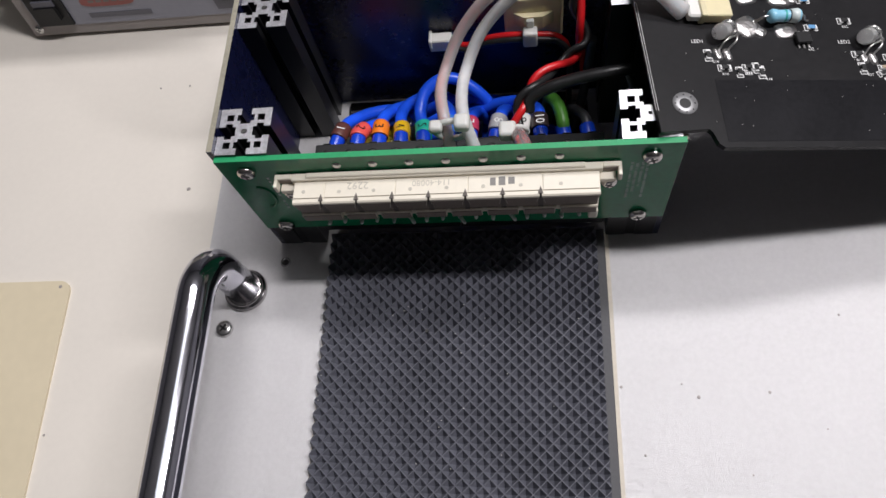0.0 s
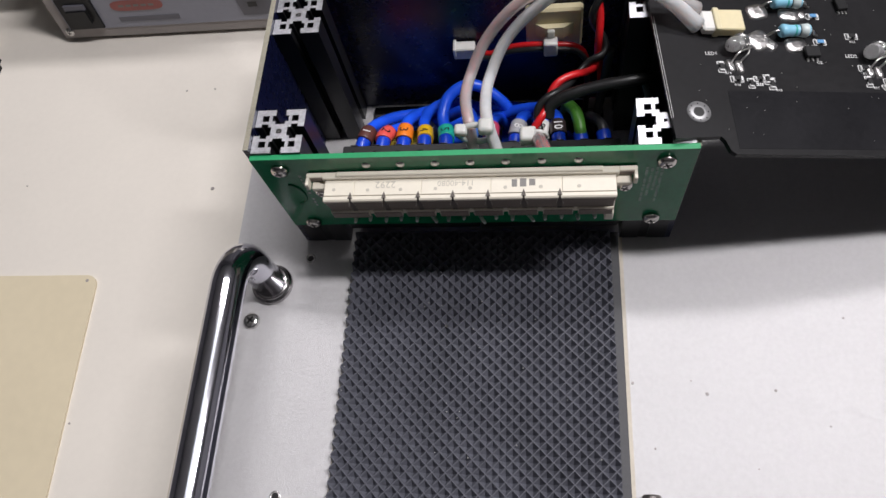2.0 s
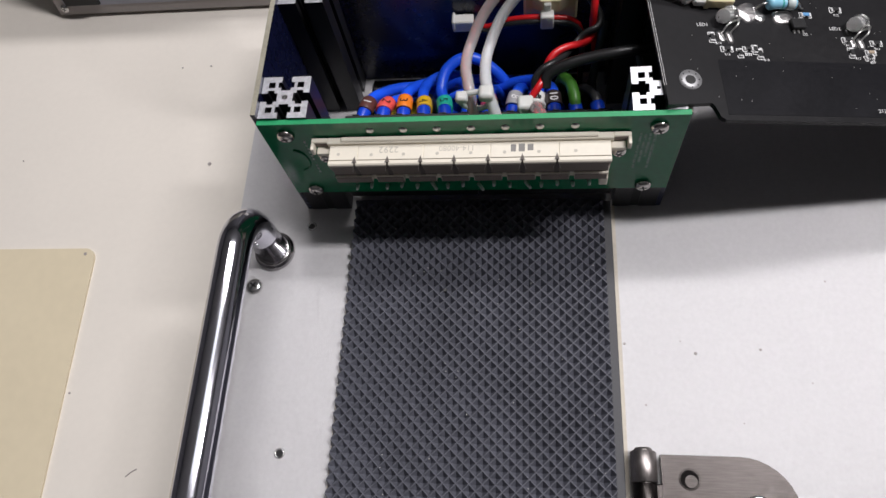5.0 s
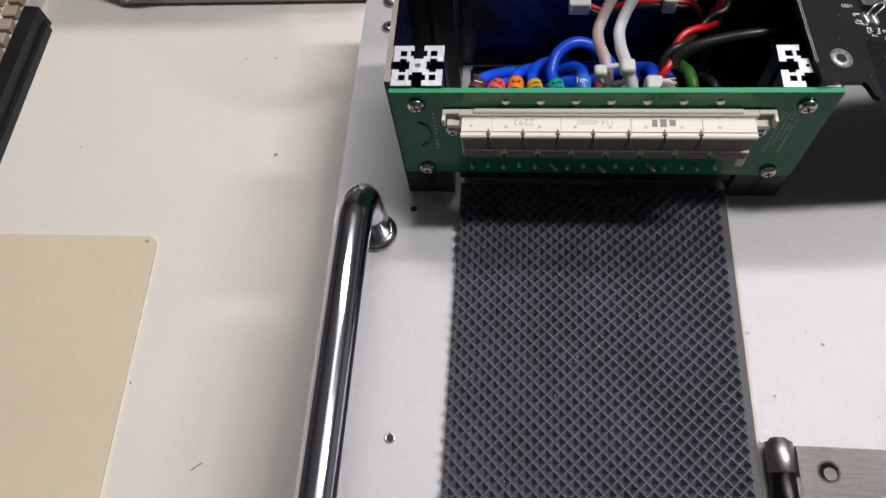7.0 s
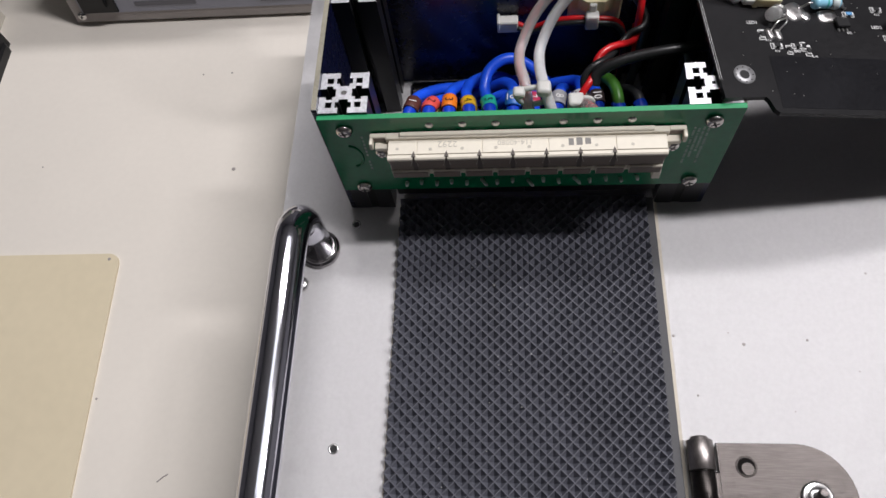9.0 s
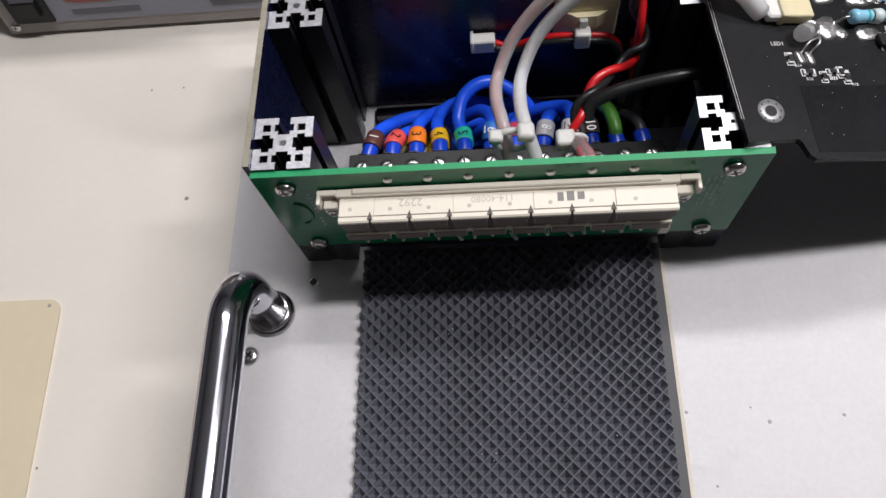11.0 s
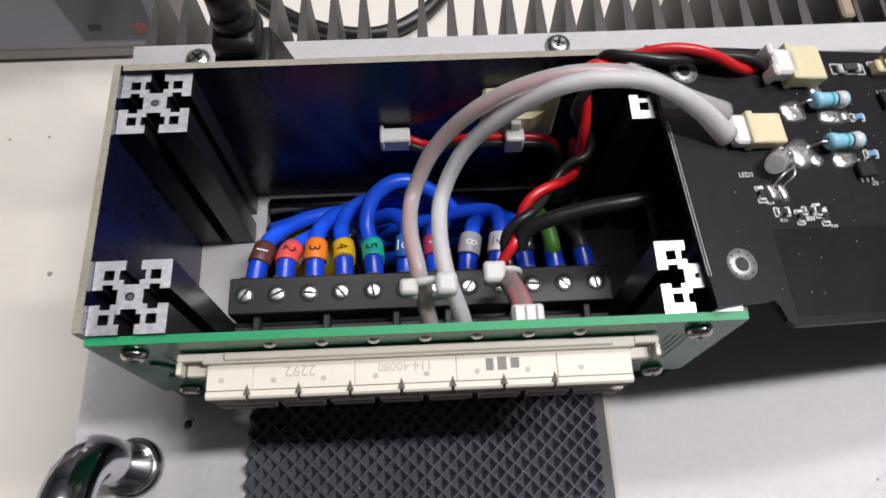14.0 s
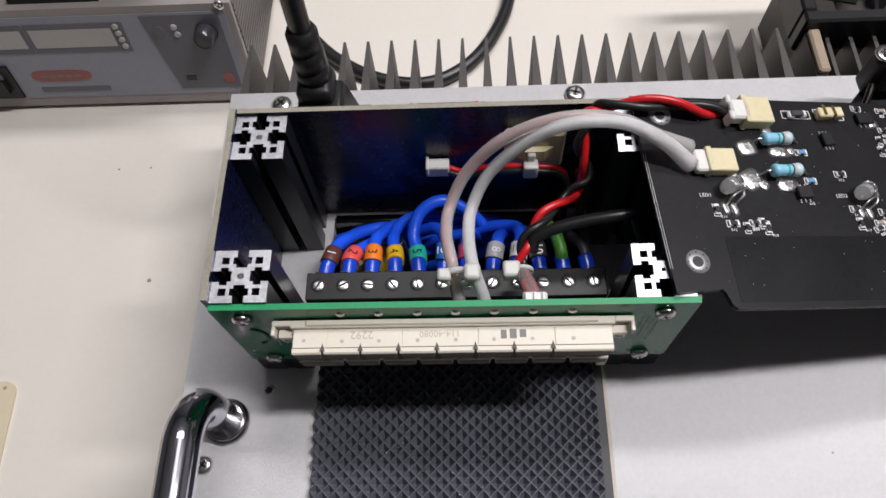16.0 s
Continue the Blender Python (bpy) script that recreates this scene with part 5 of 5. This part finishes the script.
for k in range(60):
    x, y = random.uniform(0.058, 0.15), random.uniform(0.004, 0.055)
    part("dust", turned(at_lid(x, y), (0, 0, 1), [(0.00005, 0.00013), (0.0002, 0.00006)], 5), WHITEPL, lid)

# ---- bench power supply behind the enclosure ----
psu = thing("power_supply", (-0.19, 0.26, BZ), "grey bench power supply with ribbed sides and blank displays", "power supply")
SX0, SX1, SZ0, SZ1 = -0.2640, -0.1080, -0.0770, -0.0200


def face_pt(x, s, out=0.0):
    """A place on the sloping front: x along it, s from its foot (0) to its top (1)."""
    return Vector((x, 0.178 + 0.012 * s, -0.078 + 0.058 * s)) + Vector((0, -0.979, 0.203)) * out


def face_plate(name, x0, x1, s0, s1, t0, t1, m, parent, skew=0.0, label=""):
    bm = bmesh.new()
    q = [(x0, s0), (x1, s0), (x1 - skew * 0, s1), (x0 - skew, s1)]
    lo = [bm.verts.new(face_pt(x, s, t0)) for x, s in q]
    hi = [bm.verts.new(face_pt(x, s, t1)) for x, s in q]
    bm.faces.new(hi)
    bm.faces.new(list(reversed(lo)))
    for k in range(4):
        bm.faces.new((lo[k], lo[(k + 1) % 4], hi[(k + 1) % 4], hi[k]))
    return part(name, bm, m, parent, label)


bm = bmesh.new()
q = [face_pt(0, 0.02), face_pt(0, 1.0)]
prof = [(q[0].y, q[0].z), (0.35, SZ0), (0.35, SZ1), (q[1].y, q[1].z)]
lo = [bm.verts.new((SX0, y, z)) for y, z in prof]
hi = [bm.verts.new((SX1 - 0.004, y, z)) for y, z in prof]
bm.faces.new(lo)
bm.faces.new(list(reversed(hi)))
for k in range(4):
    bm.faces.new((lo[(k + 1) % 4], lo[k], hi[k], hi[(k + 1) % 4]))
part("case", bm, PSUGREY, psu)
face_plate("front_frame", SX0, SX1, 0.0, 1.0, 0.0, 0.003, PSUGREY, psu)
panel = face_plate("front_panel", SX0 + 0.006, -0.1115, 0.10, 0.93, 0.003, 0.0034, PSUPANEL, psu, label="slate-blue printed front panel")
dark = face_plate("control_field", -0.1470, -0.1150, 0.16, 0.91, 0.0034, 0.0037, PSUDARK, psu, skew=0.0075, label="dark control field of the panel")
for x0, x1 in ((-0.262 + 0.008, -0.2168), (-0.2125, -0.1705)):
    w = face_plate("display", x0 - 0.0018, x1 + (0.0065 if x1 > -0.2 else 0.0018), 0.58, 0.86, 0.0034, 0.0037, PSUDARK, psu, label="dark display window")
    d = face_plate("display_glass", x0, x1, 0.635, 0.81, 0.0037, 0.0039, PSUDISP, w)
for k in range(4):
    part("round_button", turned(face_pt(-0.1677 + 0.0003 * k, 0.825 - 0.064 * k, 0.0036), (0, -0.979, 0.203), [(0, 0.0016), (0.0008, 0.0015), (0.0010, 0.0010)], 14), PSUDISP, psu)
for x, s in ((-0.1388, 0.80), (-0.1381, 0.73)):
    part("round_button", turned(face_pt(x, s, 0.0036), (0, -0.979, 0.203), [(0, 0.0017), (0.0008, 0.0016), (0.0010, 0.0010)], 14), PSUDISP, psu)
part("adjust_knob", turned(face_pt(-0.1235, 0.735, 0.0036), (0, -0.979, 0.203), [(0, 0.0058), (0.0015, 0.0056), (0.0070, 0.0048), (0.0080, 0.0040), (0.0081, 0.0038), (0.0075, 0.0036)], 26), KNOB, psu, "glossy black rotary knob")
part("selector", turned(face_pt(-0.1472, 0.765, 0.0036), (0, -0.979, 0.203), [(0, 0.0032), (0.0006, 0.0030)], 18), PSUDARK, psu)
face_plate("slot", -0.1425, -0.1372, 0.25, 0.30, 0.0037, 0.0039, BANDK, psu)
part("output_mark", turned(face_pt(-0.1203, 0.262, 0.0037), (0, -0.979, 0.203), [(0, 0.0029), (0.0003, 0.0028)], 18), PSUORNG, psu)
bm = bmesh.new()
lo, hi = ([bm.verts.new(face_pt(-0.2085 + 0.0160 * math.copysign(abs(math.cos(a)) ** 0.5, math.cos(a)), 0.34 + 0.056 * math.copysign(abs(math.sin(a)) ** 0.7, math.sin(a)), t)) for a in (2 * math.pi * k / 28 for k in range(28))] for t in (0.0034, 0.0038))
bm.faces.new(hi)
for k in range(28):
    bm.faces.new((lo[k], lo[(k + 1) % 28], hi[(k + 1) % 28], hi[k]))
badge = part("badge", bm, PSUORNG, psu, "rounded orange-red badge")
for k in range(5):
    face_plate("badge_bar", -0.2195 + 0.0046 * k, -0.2162 + 0.0046 * k, 0.328, 0.352, 0.0038, 0.0039, PSURIB, badge)
face_plate("caption_bar", -0.2231, -0.1857, 0.165, 0.215, 0.0034, 0.0037, PSUDARK, psu)
power = face_plate("power_switch", -0.2560, -0.2345, 0.12, 0.46, 0.0034, 0.0050, BLKPL, psu, label="black power switch surround")
face_plate("switch_paddle", -0.2515, -0.2390, 0.20, 0.34, 0.0050, 0.0075, BLKPL, power)
# Slate strip paints the bluish highlight along the paddle's top.
face_plate("switch_highlight", -0.2515, -0.2390, 0.345, 0.40, 0.0050, 0.0064, PSUDARK, power)
for x, s in ((-0.1130, 0.985), (-0.2590, 0.075), (-0.2590, 0.955)):
    pan_head("panel_screw", face_pt(x, s, 0.003), psu, 0.0027, 0.0016, up=(0, -0.979, 0.203))
for k in range(18):
    z = SZ0 + 0.002 + 0.0030 * k
    part("side_rib", boxed(SX1 - 0.0042, SX1 + 0.0004, 0.1788 + 0.012 * (z + 0.078) / 0.058, 0.35, z, z + 0.0021), PSURIB, psu)
for k in range(8):
    x = -0.1425 + 0.0040 * k
    part("top_rib", boxed(x, x + 0.0022, 0.1920, 0.35, SZ1, SZ1 + 0.0014, bevel=0.0003), PSURIB, psu)
for x in (SX0 + 0.02, SX1 - 0.02):
    for y in (0.195, 0.33):
        part("foot", turned((x, y, BZ), (0, 0, 1), [(0, 0.006), (0.0032, 0.006)], 14), RUBBER, psu)

tester = thing("white_instrument", (-0.22, 0.26, SZ1), "off-white instrument with a green socket on the power supply", "instrument")
part("case", boxed(-0.300, -0.1430, 0.1995, 0.34, SZ1 + 0.004, SZ1 + 0.07, bevel=0.0025, segs=2), OFFWHITE, tester)
part("front_face", boxed(-0.296, -0.1470, 0.1980, 0.1995, SZ1 + 0.006, SZ1 + 0.066, bevel=0.0005), OFFWHITE, tester)
for x in (-0.165, -0.280):
    part("foot", boxed(x - 0.052, x - 0.0077, 0.1915, 0.215, SZ1, SZ1 + 0.004), BLKPL, tester)
for x, m in ((-0.1690, GRNPL), (-0.1885, BLKPL)):
    ring = part("jack", turned((x, 0.1980, SZ1 + 0.0115), (0, -1, 0), [(0, 0.0066), (0.004, 0.0066), (0.0052, 0.0056), (0.0054, 0.0036), (0.002, 0.0034)], 28, cap=False), m, tester, "green safety jack" if m is GRNPL else "dark safety jack")
    part("jack_pin", turned((x, 0.1975, SZ1 + 0.0115), (0, -1, 0), [(0, 0.0034), (0.0008, 0.0034), (0.0009, 0.0017), (0.0044, 0.0017), (0.0046, 0.0012)], 18), m, ring)
part("earth_mark", boxed(-0.1590, -0.1555, 0.1976, 0.1980, SZ1 + 0.0135, SZ1 + 0.0139), PSUGREY, tester)

# ---- black-edged board at the bench's far side ----
rack = thing("component_board", (-0.36, 0.09, BZ), "pale component board with tan parts in a black frame", "component board")
bm = bmesh.new()
prism(bm, [(-0.3060, 0.1600), (-0.3035, 0.1570), (-0.3025, -0.020), (-0.3060, -0.020)], BZ, BZ + 0.005)
part("frame_foot", bm, BLKPL, rack)
bm = bmesh.new()
prism(bm, [(-0.3155, 0.1640), (-0.3060, 0.1630), (-0.3055, -0.020), (-0.3150, -0.020)], BZ, BZ + 0.013)
part("frame", bm, BLKPL, rack)
bm = bmesh.new()
prism(bm, [(-0.46, 0.190), (-0.3160, 0.1850), (-0.3155, -0.020), (-0.46, -0.020)], BZ, BZ + 0.010)
part("board", bm, PALEBOARD, rack)
for k in range(7):
    for j in range(2):
        x, y = -0.3222 - 0.013 * j, 0.170 - 0.0105 * k
        part("tan_component", boxed(x - 0.0045, x + 0.0040, y - 0.0040, y + 0.0040, BZ + 0.010, BZ + 0.0145, bevel=0.0006), TAN, rack)

# ---- fan and bracket on the far end of the back strip ----
fan = thing("cooling_fan", (0.18, 0.17, BZ), "black cooling fan over dark finned metal", "fan")
bm = bmesh.new()
for a in ((0.1415, 0.2265, 0.140, 0.146), (0.1415, 0.2265, 0.216, 0.222), (0.1415, 0.1475, 0.146, 0.216), (0.2205, 0.2265, 0.146, 0.216)):
    box(bm, *a, -0.012, 0.006, bevel=0.001)
part("frame", bm, BLKPL, fan)
part("hub", turned((0.184, 0.181, -0.009), (0, 0, 1), [(0, 0.014), (0.012, 0.014), (0.014, 0.012)], 24), BLKPL, fan)
for k in range(7):
    bm = bmesh.new()
    a0 = 2 * math.pi * k / 7
    vs = []
    for rr in (0.0135, 0.034):
        for da, z in ((0.0, -0.007), (0.55, 0.002)):
            vs.append((0.184 + rr * math.cos(a0 + da), 0.181 + rr * math.sin(a0 + da), z))
    top = [bm.verts.new(v) for v in vs]
    bot = [bm.verts.new((x, y, z - 0.001)) for x, y, z in vs]
    order = (0, 2, 3, 1)
    bm.faces.new([top[i] for i in order])
    bm.faces.new([bot[i] for i in reversed(order)])
    for i in range(4):
        a, b = order[i], order[(i + 1) % 4]
        bm.faces.new((bot[a], bot[b], top[b], top[a]))
    part("blade", bm, BLKPL, fan)
part("mount_strip", boxed(0.1435, 0.1480, 0.1185, 0.1400, -0.0010, 0.0020, bevel=0.0008), TAN, fan, "tan foam strip")
part("mount_rib", boxed(0.1432, 0.1475, 0.1180, 0.1400, BZ + 0.002, -0.0010), HEAT, fan)
for k in range(8):
    x = 0.1525 + 0.0095 * k
    part("duct_fin", boxed(x, x + 0.0016, 0.1185, 0.1400, BZ + 0.002, -0.004), HEAT, fan)
part("fan_leg", boxed(0.166, 0.215, 0.150, 0.216, BZ, -0.0122), HEAT, fan)

bracket = thing("plastic_bracket", (0.150, 0.090, 0.0), "black moulded bracket with a washered screw", "bracket")
bm = bmesh.new()
prism(bm, [(0.1405, 0.0800), (0.1480, 0.0770), (0.1700, 0.0800), (0.1700, 0.1050), (0.1540, 0.1060), (0.1430, 0.0930)], 0.0, 0.012)
part("base", bm, BLKPL, bracket)
part("arm", boxed(0.1480, 0.1550, 0.0985, 0.1065, 0.012, 0.0285, bevel=0.0018, segs=3), BLKPL, bracket)
part("cross_arm", boxed(0.1520, 0.1900, 0.0960, 0.1040, 0.016, 0.0260, bevel=0.001), BLKPL, bracket)
part("washer", turned((0.1512, 0.1028, 0.0285), (0, 0, 1), [(0, 0.0039), (0.0008, 0.0039), (0.0009, 0.0026)], 26), SCREW, bracket)
pan_head("bracket_screw", (0.1512, 0.1028, 0.0294), bracket, 0.0022, 0.0014)
part("rod", tube([(0.1425, 0.0850, 0.0115), (0.1460, 0.0900, 0.0160), (0.1490, 0.0970, 0.0200)], 0.0012, 10), STEEL, bracket, "grey steel rod")
part("steel_wire", tube([(0.1520, 0.0960, 0.0285), (0.1560, 0.0950, 0.0290), (0.1600, 0.0900, 0.0270), (0.1570, 0.0830, 0.0200), (0.1570, 0.0750, 0.0090)], 0.0006, 8), SCREW, bracket)
part("red_wire", tube([(0.1540, 0.0935, 0.0210), (0.1600, 0.0910, 0.0230), (0.1700, 0.0850, 0.0200), (0.180, 0.080, 0.012)], 0.0011, 8), REDW, bracket)
